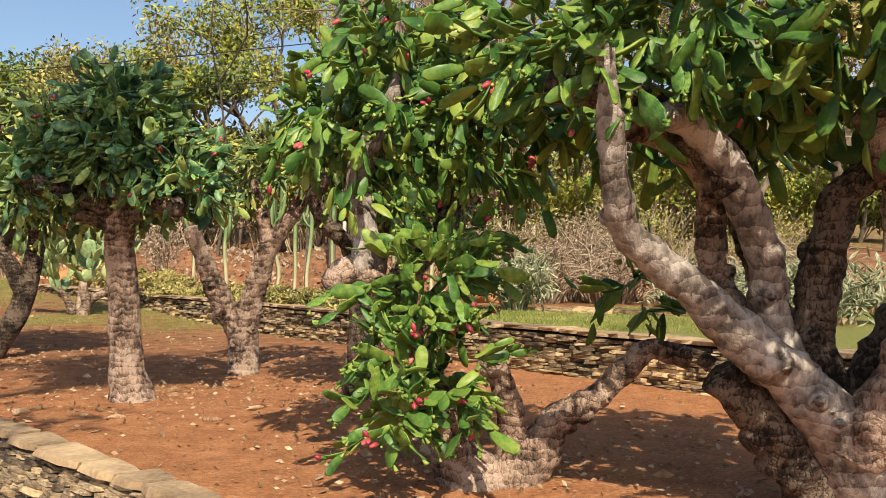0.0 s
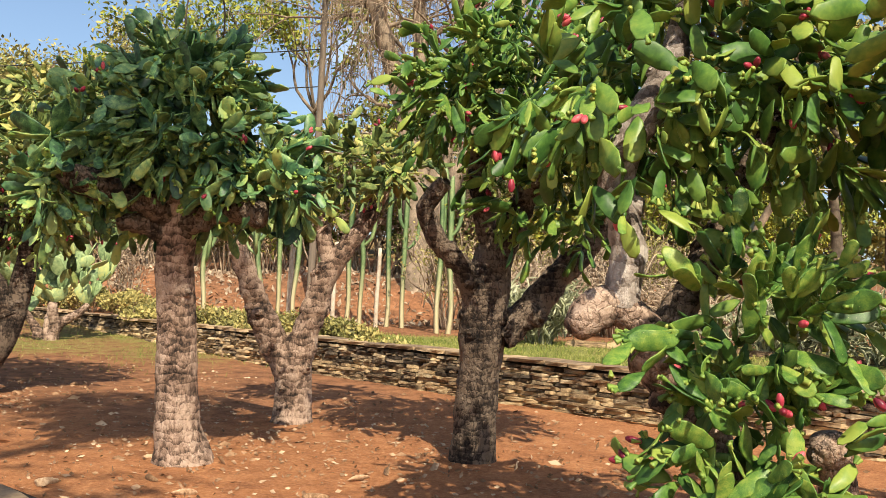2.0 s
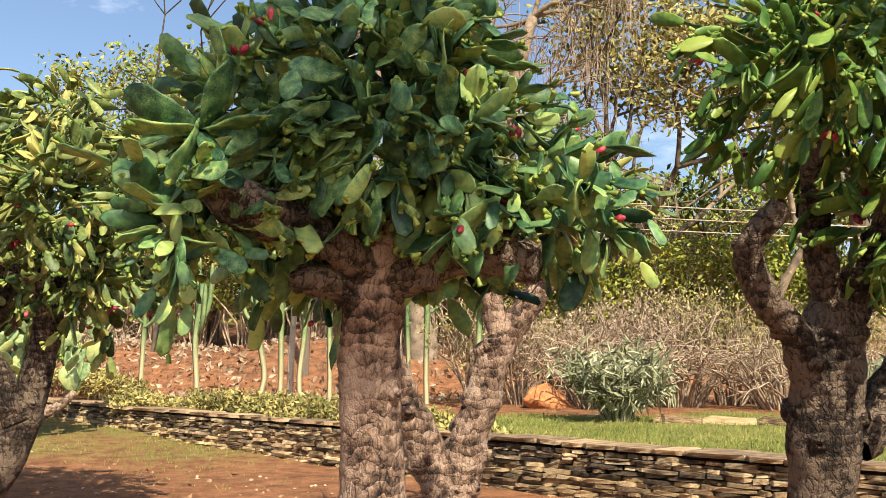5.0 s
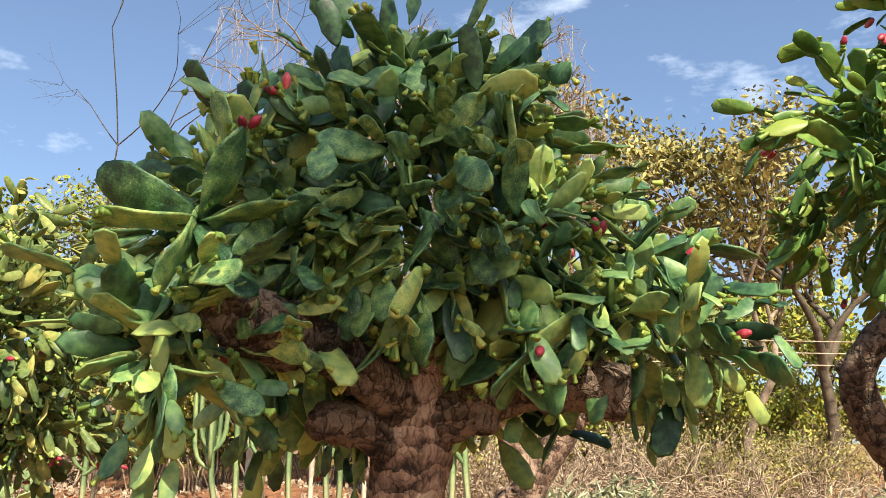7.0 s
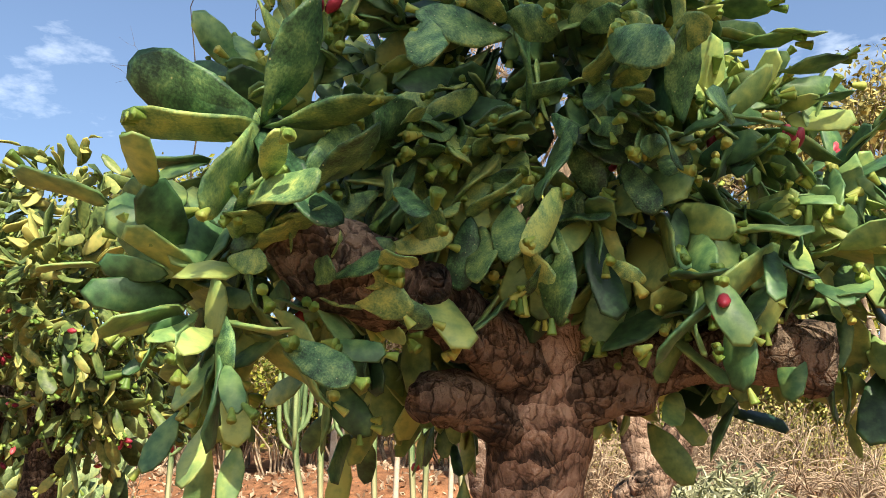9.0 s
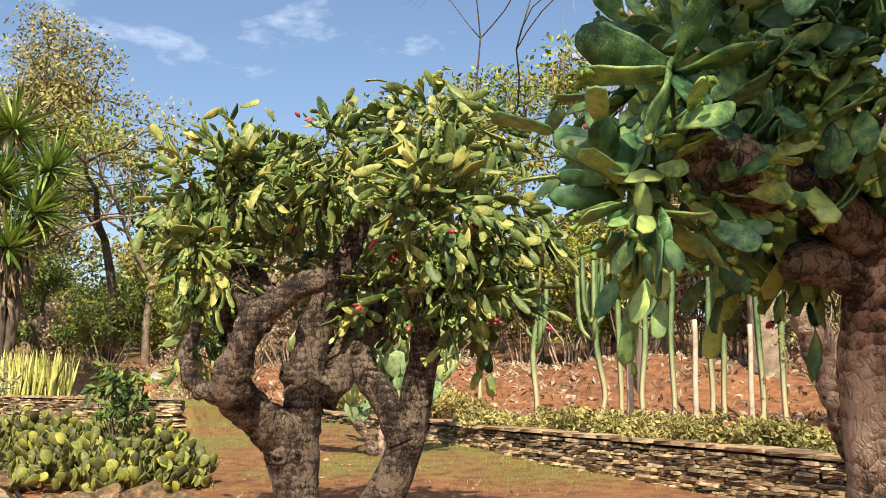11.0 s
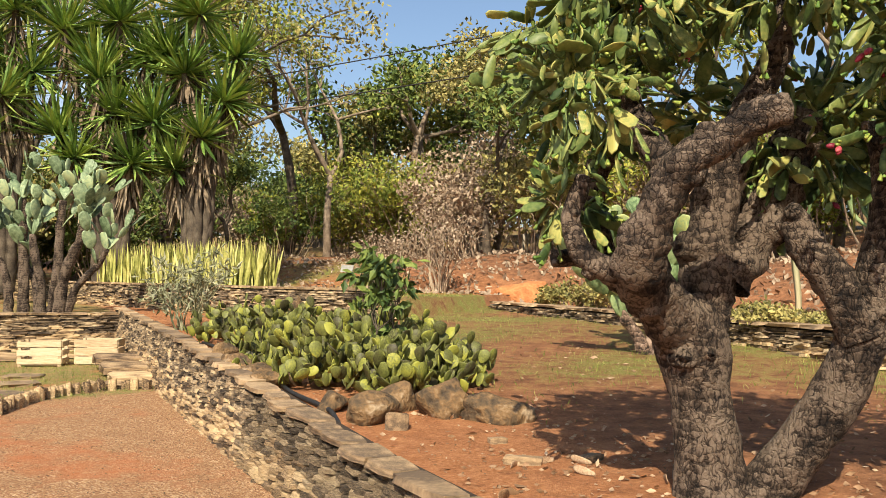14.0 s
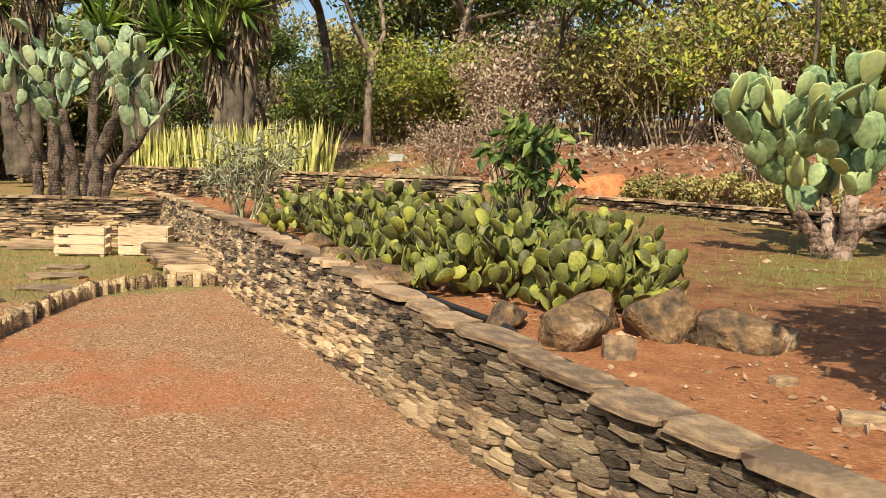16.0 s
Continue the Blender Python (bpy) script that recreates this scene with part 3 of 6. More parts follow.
def dry_wall(name, pts, base, top, depth, label, near, batter=0.1, coping=0.0, light_share=0.35, both=False, seed=1, back=False, run=(0.16, 0.48), tall=(0.026, 0.05), blotch=0.34):
    """A stacked-slab wall along plan points; its face lies to the left-hand side of the run, near(x, y) picks the pieces that are objects."""
    rng = random.Random(seed)
    w = empty(name, (pts[0][0], pts[0][1], base(0)), label, "stone wall", kind="structure")
    kinds = [[slab_mesh(rng, m, "stone") for _ in range(7)] for m in (M_STONE, M_STONELIGHT)]
    cops = [slab_mesh(rng, M_COPING, "coping_slab") for _ in range(4)]
    rest, restl, restc, core = Soup(), Soup(), Soup(), Soup()
    P = [np.array(p, float) for p in pts]
    done, count = 0.0, 0
    for a, b in zip(P[:-1], P[1:]):
        length = np.linalg.norm(b - a)
        d = (b - a) / length
        nrm = np.array([-d[1], d[0]])
        ang = math.atan2(d[1], d[0])
        k = max(1, int(length / 1.0))
        V, F = [], []
        for i in range(k + 1):
            q, s = a + d * length * i / k, done + length * i / k
            lo, hi = base(s) - 0.15, top(s) - (0.05 if coping else 0.03)
            i0, i1 = q - nrm * 0.1, q - nrm * (depth - 0.06)
            V += [(*i0, lo), (*i0, hi), (*i1, hi), (*i1, lo)]
        for i in range(k):
            for e in range(4):
                F.append((i * 4 + e, i * 4 + (e + 1) % 4, i * 4 + 4 + (e + 1) % 4, i * 4 + 4 + e))
        F += [(3, 2, 1, 0), (k * 4, k * 4 + 1, k * 4 + 2, k * 4 + 3)]
        core.add(V, F)
        faces_of = ((0.0, 1),) if not back else ((0.0, 1), (depth, -1))
        for off, sgn in faces_of:
            z, course = 0.0, 0
            while True:
                h = rng.uniform(*tall)
                hi_any = max(top(done + length * i / 10) - base(done + length * i / 10) for i in range(11)) - (0.045 if coping else 0.0)
                if z > hi_any:
                    break
                x = rng.uniform(-0.2, 0)
                while x < length:
                    l = rng.uniform(*run)
                    s = done + min(length, max(0, x + l / 2))
                    lim = top(s) - base(s) - (0.045 if coping else 0.0)
                    if z + h * 0.6 < lim and x + l > 0:
                        share = z / max(0.2, lim)
                        out = batter * (1 - share) + rng.uniform(-0.03, 0.026) * (0.5 if batter > 0.1 else 1)
                        dep = 0.2
                        q = a + d * (x + l / 2) + nrm * (out - dep / 2 if sgn > 0 else -off + dep / 2 - out * 0.3)
                        m = Matrix.Translation((q[0], q[1], base(s) + z + h / 2)) @ Matrix.Rotation(ang + (0 if sgn < 0 else math.pi) + rng.gauss(0, 0.025), 4, "Z") @ Matrix.Rotation(rng.gauss(0, 0.02), 4, "Y") @ Matrix.Diagonal((l * 0.985, dep, h * rng.uniform(0.74, 0.98), 1))
                        lt = share + blotch * noise.noise(Vector((q[0] * 1.3, q[1] * 1.3, z * 2))) + rng.gauss(0, 0.13) < light_share
                        me = rng.choice(kinds[1 if lt else 0])
                        if count < 300 and sgn > 0 and near(q[0], q[1]):
                            placed("stone", me, m, w)
                            count += 1
                        else:
                            vv = [v.co[:] for v in me.vertices]
                            (restl if lt else rest).add(vv, [tuple(p.vertices) for p in me.polygons], m)
                    x += l
                z += h
                course += 1
        if coping:
            x = 0.0
            while x < length:
                l = rng.uniform(0.2, 0.62)
                s = done + min(length, x + l / 2)
                q = a + d * (x + l / 2) - nrm * (coping / 2 - 0.03 + rng.uniform(-0.015, 0.02))
                m = Matrix.Translation((q[0], q[1], top(s) - 0.02 + rng.uniform(-0.006, 0.008))) @ Matrix.Rotation(ang + math.pi + rng.gauss(0, 0.02), 4, "Z") @ Matrix.Diagonal((l * 0.98, coping + rng.uniform(-0.04, 0.05), 0.042, 1))
                me = rng.choice(cops)
                if near(q[0], q[1]):
                    placed("coping_slab", me, m, w)
                else:
                    restc.add([v.co[:] for v in me.vertices], [tuple(p.vertices) for p in me.polygons], m)
                x += l
        done += length
    part("wall_core", core, M_CORE, w, smooth=False)
    for nm, so, mt in (("stonework", rest, M_STONE), ("pale_stonework", restl, M_STONELIGHT), ("coping", restc, M_COPING)):
        if so.v:
            part(nm, so, mt, w, smooth=False, kind="stuff")
    return w


def along(o, d, *ss):
    return [tuple(o + d * s) for s in ss]


# ---- tree cacti ----
FRUIT = Soup()
tube(FRUIT, [(0, 0, 0, 0.006), (0, 0, 0.01, 0.011), (0, 0, 0.026, 0.0135), (0, 0, 0.036, 0.0105), (0, 0, 0.046, 0.006)], 8, step=0.008)
FRUIT = FRUIT.mesh("fruit", M_FRUIT)
URN = Soup()
tube(URN, [(0, 0, -0.004, 0.005), (0, 0, 0.01, 0.0085), (0, 0, 0.022, 0.011), (0, 0, 0.028, 0.0125), (0, 0, 0.0275, 0.009), (0, 0, 0.02, 0.004)], 8, step=0.02)
URN = URN.v[0], URN.f
BUD = Soup().add(*URN).mesh("bud", M_BUD)


def knob(rng, x, y, z, r, o, mat, limb, size):
    """A burl or branch scar that stands out of a limb."""
    kn = Soup()
    o = np.array(o)
    p = np.array((x, y, z))
    a, b, c, e = p + o * r * 0.5, p + o * r * 0.95, p + o * (r + size * 0.45), p + o * (r + size * 0.4)
    tube(kn, [(*a, size * 1.0), (*b, size * 0.95), (*c, size * 0.68), (*e, size * 0.3)], 11, 0.25, 12, 0.02)
    part("knot", kn, mat, limb)


def cactus_tree(base, label, limbs, lobes, count, size, mat, hang, own, seed, fruits=14, buds=60, girth=1.0, close=None, wide=False, extra=(), scars=6):
    """limbs: rows (name, pale, [(x, y, z, r)...]); own: how many pads are objects, those nearest the place close."""
    rng = random.Random(seed)
    # Key 2: bark already darkened as if under the crown's shade.
    mats = {0: M_BARK, 1: M_PALEBARK, 2: M_BARKDARKSHADED}
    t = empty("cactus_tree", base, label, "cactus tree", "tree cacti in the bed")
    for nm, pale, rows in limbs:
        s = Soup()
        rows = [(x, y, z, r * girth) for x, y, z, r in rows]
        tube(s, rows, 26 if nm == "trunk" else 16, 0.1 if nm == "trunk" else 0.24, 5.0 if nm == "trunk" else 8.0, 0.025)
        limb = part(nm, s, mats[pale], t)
        line = spline(rows, 0.03)
        for _ in range(scars if nm == "trunk" else 5):
            x, y, z, r = line[rng.randrange(len(line) // (2 if nm == "trunk" else 5), len(line))]
            o = outward(rng)
            if nm == "trunk":
                o = np.array([o[0], o[1], 0.1])
                o = o / np.linalg.norm(o)
            knob(rng, x, y, z, r, o, mats[pale], limb, r * rng.uniform(0.22, 0.42) if nm == "trunk" else r * rng.uniform(0.4, 0.75))
    poses = pad_poses(rng, lobes, count, size, hang) + list(extra)
    c = Vector(close or base)
    poses.sort(key=lambda q: (Vector(q[1]) - c).length)
    skin = dotted(mat, 9, mat.name + "_dotted")
    meshes = [Soup().add(v, f).mesh("pad", skin) for v, f in (PADS_FINE if not wide else PADS_FINE[1::2])]
    crown = Soup()
    for i, (m, p, d, sz) in enumerate(poses):
        if i < own:
            placed("pad", rng.choice(meshes), m, t)
        else:
            v, f = rng.choice(PADS[1::2] if wide else PADS)
            crown.add(v, f, m)
    part("crown", crown, mat, t, kind="stuff")
    tips = [q for q in poses if rng.random() < 0.5]
    cover, near = Soup(), 0
    for i, (m, p, d, sz) in enumerate(tips[:buds]):
        tip = Vector(p) + Vector(d) * sz * 0.98
        across = (m.to_3x3() @ Vector((1, 0, 0))).normalized()
        for _ in range(rng.choice((1, 2, 3, 4))):
            k = rng.uniform(-1, 1)
            q = tip + across * k * sz * 0.13 - Vector(d) * k * k * sz * 0.1
            g = rng.uniform(0.6, 1.0)
            bm_ = Matrix.Translation(q) @ turned(Vector(d) + across * k * 0.7 + Vector(outward(rng)) * 0.25, 0) @ Matrix.Diagonal((g, g, g * rng.uniform(0.8, 1.4), 1))
            if near < own:
                placed("bud", BUD, bm_, t)
                near += 1
            else:
                cover.add(URN[0], URN[1], bm_)
    if cover.v:
        part("bud_cover", cover, M_BUD, t, kind="stuff")
    for m, p, d, sz in rng.sample(tips, min(len(tips), fruits)):
        tip = Vector(p) + Vector(d) * sz * 0.97
        for _ in range(rng.choice((1, 1, 2, 3))):
            o = Vector(outward(rng))
            placed("fruit", FRUIT, Matrix.Translation(tip + o * 0.01) @ turned(Vector(d) + o * 0.8, 0), t)
    return t


def rosette(rng, p, dirs, size):
    return [(pose_pad(np.array(p), d, r, size * rng.uniform(0.85, 1.15)), np.array(p), np.array(d), size) for d, r in dirs]


RA = random.Random(5)
big = rosette(RA, (-3.8, 10.42, 2.02), [((-0.95, -0.1, -0.05), 0.2), ((0.9, -0.2, 0.12), 0.1), ((0.45, -0.5, 0.75), 0.3), ((0.55, -0.35, -0.9), 0.2), ((-0.25, -0.6, -0.85), 1.2), ((-0.8, -0.1, 0.35), 0.9), ((0.3, -0.2, 1.0), 0.6)], 0.24)
cactus_tree((-3.17, 11.15, 0.0), "tree cactus with a thick scarred trunk and dense dark green pads", [
    ("trunk", 0, [(-3.13, 11.2, -0.1, 0.33), (-3.14, 11.2, 0.06, 0.24), (-3.18, 11.17, 0.35, 0.18), (-3.2, 11.13, 0.9, 0.16), (-3.22, 11.06, 1.3, 0.155), (-3.2, 10.98, 1.6, 0.15), (-3.2, 10.95, 2.0, 0.1)]),
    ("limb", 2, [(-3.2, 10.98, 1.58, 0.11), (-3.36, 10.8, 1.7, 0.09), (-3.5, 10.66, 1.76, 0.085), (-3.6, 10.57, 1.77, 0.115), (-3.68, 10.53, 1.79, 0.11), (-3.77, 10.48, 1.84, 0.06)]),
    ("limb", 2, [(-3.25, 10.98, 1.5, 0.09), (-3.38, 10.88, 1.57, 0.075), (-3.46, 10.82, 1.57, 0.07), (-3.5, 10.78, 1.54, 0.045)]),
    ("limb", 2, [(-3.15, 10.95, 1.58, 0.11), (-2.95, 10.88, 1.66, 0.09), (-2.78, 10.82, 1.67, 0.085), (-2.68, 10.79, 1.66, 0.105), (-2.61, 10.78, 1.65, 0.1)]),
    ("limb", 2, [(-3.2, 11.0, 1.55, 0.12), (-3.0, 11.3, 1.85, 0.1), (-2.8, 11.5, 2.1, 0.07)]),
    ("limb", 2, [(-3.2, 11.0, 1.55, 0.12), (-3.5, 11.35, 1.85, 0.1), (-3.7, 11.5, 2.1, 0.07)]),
], [(-3.2, 10.95, 2.2, 0.68, 0.6, 0.5), (-3.65, 10.85, 2.05, 0.44, 0.45, 0.4), (-2.75, 10.9, 2.0, 0.45, 0.45, 0.34), (-3.15, 10.95, 2.5, 0.45, 0.45, 0.33), (-3.85, 10.62, 1.75, 0.26, 0.25, 0.22), (-2.5, 10.78, 1.78, 0.26, 0.28, 0.2), (-3.2, 11.25, 1.72, 0.6, 0.3, 0.2)], 2150, (0.12, 0.235), M_PADB, 0.42, 160, 11, 28, 700, girth=0.8, close=(-3.4, 9.9, 2.1), wide=True, extra=big)

cactus_tree((-2.68, 13.05, 0.02), "forked tree cactus with a Y-shaped trunk and light green pads", [
    ("trunk", 0, [(-2.68, 13.05, -0.1, 0.27), (-2.68, 13.05, 0.1, 0.2), (-2.68, 13.05, 0.35, 0.17), (-2.7, 13.03, 0.66, 0.18)]),
    ("limb", 0, [(-2.72, 13.03, 0.5, 0.14), (-2.9, 12.95, 0.83, 0.13), (-3.06, 12.87, 1.22, 0.1), (-3.2, 12.8, 1.58, 0.085)]),
    ("limb", 0, [(-2.67, 13.0, 0.55, 0.15), (-2.56, 12.97, 0.95, 0.125), (-2.41, 12.95, 1.4, 0.105), (-2.18, 12.93, 1.72, 0.085), (-1.95, 12.9, 2.15, 0.06)]),
    ("limb", 0, [(-2.4, 12.95, 1.4, 0.09), (-2.5, 12.95, 1.75, 0.07), (-2.6, 12.95, 2.1, 0.05)]),
], [(-2.3, 12.95, 2.3, 0.6, 0.5, 0.36), (-1.85, 12.9, 2.25, 0.35, 0.4, 0.34), (-2.75, 12.95, 2.05, 0.4, 0.4, 0.3)], 620, (0.12, 0.22), M_PADY, 0.3, 30, 12, 6, 90, girth=0.92, close=(-2.4, 12.3, 2.2))

cactus_tree((-1.2, 11.55, 0.0), "gnarled tree cactus with forked limbs, hanging pads and dark red fruit", [
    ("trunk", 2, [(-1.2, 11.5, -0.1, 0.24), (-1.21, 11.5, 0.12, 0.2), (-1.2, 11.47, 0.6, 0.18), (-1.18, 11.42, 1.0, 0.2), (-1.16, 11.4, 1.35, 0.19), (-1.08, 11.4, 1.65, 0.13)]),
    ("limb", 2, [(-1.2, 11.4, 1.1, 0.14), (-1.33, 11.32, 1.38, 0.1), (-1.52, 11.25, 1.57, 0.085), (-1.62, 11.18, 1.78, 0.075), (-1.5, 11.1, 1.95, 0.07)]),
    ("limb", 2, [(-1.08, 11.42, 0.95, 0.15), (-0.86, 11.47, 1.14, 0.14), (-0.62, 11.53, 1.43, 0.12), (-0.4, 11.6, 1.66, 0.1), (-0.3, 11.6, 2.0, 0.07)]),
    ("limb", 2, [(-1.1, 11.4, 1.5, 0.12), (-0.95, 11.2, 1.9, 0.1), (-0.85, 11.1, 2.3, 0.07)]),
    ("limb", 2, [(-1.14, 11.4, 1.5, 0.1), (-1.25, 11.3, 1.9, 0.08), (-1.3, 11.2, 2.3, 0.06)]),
], [(-0.85, 11.2, 2.6, 0.85, 0.75, 0.65), (-1.4, 11.05, 2.45, 0.55, 0.55, 0.55), (-0.45, 11.3, 2.3, 0.5, 0.55, 0.5), (-0.9, 11.1, 3.05, 0.6, 0.55, 0.42), (-1.15, 10.55, 2.45, 0.65, 0.45, 0.5), (-0.5, 10.6, 2.4, 0.5, 0.45, 0.5), (-0.85, 11.05, 1.85, 0.45, 0.4, 0.36), (-0.45, 11.2, 1.7, 0.3, 0.3, 0.25)], 2200, (0.12, 0.22), M_PAD, 0.75, 80, 13, 50, 600, girth=0.8, close=(-1.3, 10.2, 2.3), scars=16)

cactus_tree((-6.2, 14.0, 0.0), "old twin-trunked tree cactus with shade-darkened bark and sunlit yellowish pads", [
    ("trunk", 2, [(-6.22, 14.0, -0.1, 0.3), (-6.25, 14.0, 0.12, 0.22), (-6.3, 14.0, 0.54, 0.19), (-6.35, 14.0, 0.82, 0.23), (-6.42, 14.0, 1.0, 0.2)]),
    ("limb", 2, [(-6.38, 13.95, 0.85, 0.19), (-6.5, 13.65, 1.05, 0.15), (-6.5, 13.42, 1.18, 0.15), (-6.4, 13.32, 1.42, 0.115), (-6.28, 13.28, 1.62, 0.11), (-6.1, 13.27, 1.74, 0.085), (-5.95, 13.26, 1.82, 0.095), (-5.84, 13.25, 1.84, 0.075)]),
    ("limb", 2, [(-6.5, 13.5, 1.1, 0.09), (-6.72, 13.4, 1.2, 0.07), (-6.82, 13.4, 1.38, 0.06), (-6.76, 13.42, 1.6, 0.05)]),
    ("limb", 2, [(-6.3, 13.35, 1.55, 0.08), (-6.5, 13.5, 1.8, 0.075), (-6.62, 13.6, 2.1, 0.06)]),
    ("limb", 2, [(-6.3, 14.05, 0.82, 0.17), (-6.27, 14.06, 1.2, 0.17), (-6.22, 14.08, 1.58, 0.14), (-6.08, 14.1, 1.95, 0.11), (-5.9, 14.14, 2.4, 0.08), (-5.95, 14.2, 2.8, 0.06)]),
    ("trunk", 2, [(-6.08, 14.1, -0.1, 0.22), (-5.96, 14.1, 0.1, 0.17), (-5.7, 14.08, 0.49, 0.155), (-5.56, 14.06, 0.81, 0.15), (-5.46, 14.04, 1.22, 0.13), (-5.41, 14.02, 1.52, 0.12), (-5.44, 14.0, 1.85, 0.12)]),
    ("limb", 2, [(-5.55, 14.0, 0.85, 0.12), (-5.68, 13.95, 1.12, 0.12), (-5.8, 13.95, 1.3, 0.11), (-5.86, 13.98, 1.44, 0.08)]),
    ("limb", 2, [(-6.66, 13.92, 1.1, 0.1), (-6.85, 13.85, 1.22, 0.07), (-6.99, 13.72, 1.22, 0.05)]),
    ("limb", 2, [(-6.75, 13.95, 1.15, 0.07), (-6.85, 13.95, 1.5, 0.07), (-6.8, 13.95, 1.75, 0.08), (-6.6, 13.9, 1.85, 0.08)]),
    ("limb", 2, [(-5.44, 14.0, 1.75, 0.1), (-5.2, 14.0, 2.05, 0.08), (-5.0, 14.0, 2.3, 0.06)]),
    ("limb", 2, [(-6.2, 14.1, 1.1, 0.16), (-6.0, 14.3, 1.5, 0.17), (-5.8, 14.4, 2.0, 0.14)]),
    ("limb", 2, [(-6.47, 13.9, 1.7, 0.1), (-6.7, 14.1, 2.05, 0.08), (-6.85, 14.1, 2.35, 0.06)]),
], [(-5.95, 14.1, 2.78, 0.95, 0.7, 0.42), (-6.8, 13.45, 1.98, 0.28, 0.3, 0.4), (-5.2, 13.7, 1.8, 0.35, 0.35, 0.4), (-5.9, 13.55, 2.45, 0.4, 0.3, 0.22), (-6.7, 14.0, 2.6, 0.55, 0.55, 0.5), (-5.1, 14.0, 2.2, 0.6, 0.65, 0.6), (-5.3, 14.0, 2.85, 0.6, 0.6, 0.4), (-5.0, 13.95, 1.7, 0.35, 0.35, 0.32), (-6.95, 13.7, 1.5, 0.2, 0.22, 0.18), (-5.9, 14.35, 1.8, 0.45, 0.35, 0.35), (-7.0, 13.9, 2.35, 0.42, 0.45, 0.42), (-6.6, 13.4, 2.5, 0.45, 0.4, 0.34), (-5.2, 13.4, 2.25, 0.45, 0.45, 0.45), (-6.0, 14.65, 1.95, 0.75, 0.35, 0.5)], 3700, (0.12, 0.22), M_PADY, 0.62, 90, 14, 45, 800, girth=0.82, close=(-6.0, 12.6, 2.0), scars=10)

upper = pad_poses(random.Random(151), [(-0.6, 8.65, 2.15, 0.68, 0.55, 0.5), (-0.95, 8.55, 1.95, 0.4, 0.4, 0.42), (-0.2, 8.6, 2.0, 0.45, 0.5, 0.48), (-0.6, 8.6, 2.6, 0.5, 0.5, 0.32)], 1050, (0.12, 0.22), 0.75)
cactus_tree((-0.2, 8.6, 0.0), "sprawling cactus with hanging fruited crown and fresh low green pads", [
    ("trunk", 0, [(-0.12, 8.62, -0.12, 0.33), (-0.2, 8.6, 0.02, 0.26), (-0.33, 8.57, 0.22, 0.14), (-0.38, 8.55, 0.44, 0.11), (-0.5, 8.57, 0.66, 0.1)]),
    ("limb", 0, [(-0.45, 8.57, 0.6, 0.11), (-0.62, 8.6, 0.84, 0.1), (-0.75, 8.6, 1.08, 0.095), (-0.88, 8.6, 1.2, 0.085), (-0.99, 8.58, 1.12, 0.09), (-1.03, 8.57, 1.08, 0.06)]),
    ("limb", 1, [(-0.85, 8.6, 1.18, 0.09), (-0.83, 8.6, 1.4, 0.08), (-0.87, 8.6, 1.72, 0.085), (-0.7, 8.6, 2.1, 0.07), (-0.6, 8.6, 2.5, 0.05)]),
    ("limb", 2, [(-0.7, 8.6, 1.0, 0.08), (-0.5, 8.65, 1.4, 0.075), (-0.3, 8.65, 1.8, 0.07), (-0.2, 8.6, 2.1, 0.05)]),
    ("limb", 0, [(0.0, 8.6, 0.0, 0.16), (0.0, 8.55, 0.3, 0.1), (-0.02, 8.5, 0.48, 0.085), (-0.12, 8.4, 0.74, 0.07)]),
    ("limb", 0, [(0.0, 8.6, 0.0, 0.18), (0.13, 8.6, 0.2, 0.15), (0.26, 8.6, 0.4, 0.1), (0.48, 8.6, 0.54, 0.085), (0.63, 8.6, 0.69, 0.08), (0.75, 8.6, 0.79, 0.065), (0.95, 8.55, 0.75, 0.075)]),
], [(-0.42, 8.2, 0.7, 0.4, 0.36, 0.42), (-0.48, 8.2, 1.1, 0.34, 0.34, 0.36), (-0.35, 8.4, 1.35, 0.28, 0.3, 0.3), (-0.6, 8.0, 0.5, 0.25, 0.25, 0.2)], 560, (0.11, 0.2), M_PAD, 0.08, 220, 15, 70, 420, girth=0.85, wide=True, close=(-0.6, 7.4, 1.2), extra=upper)

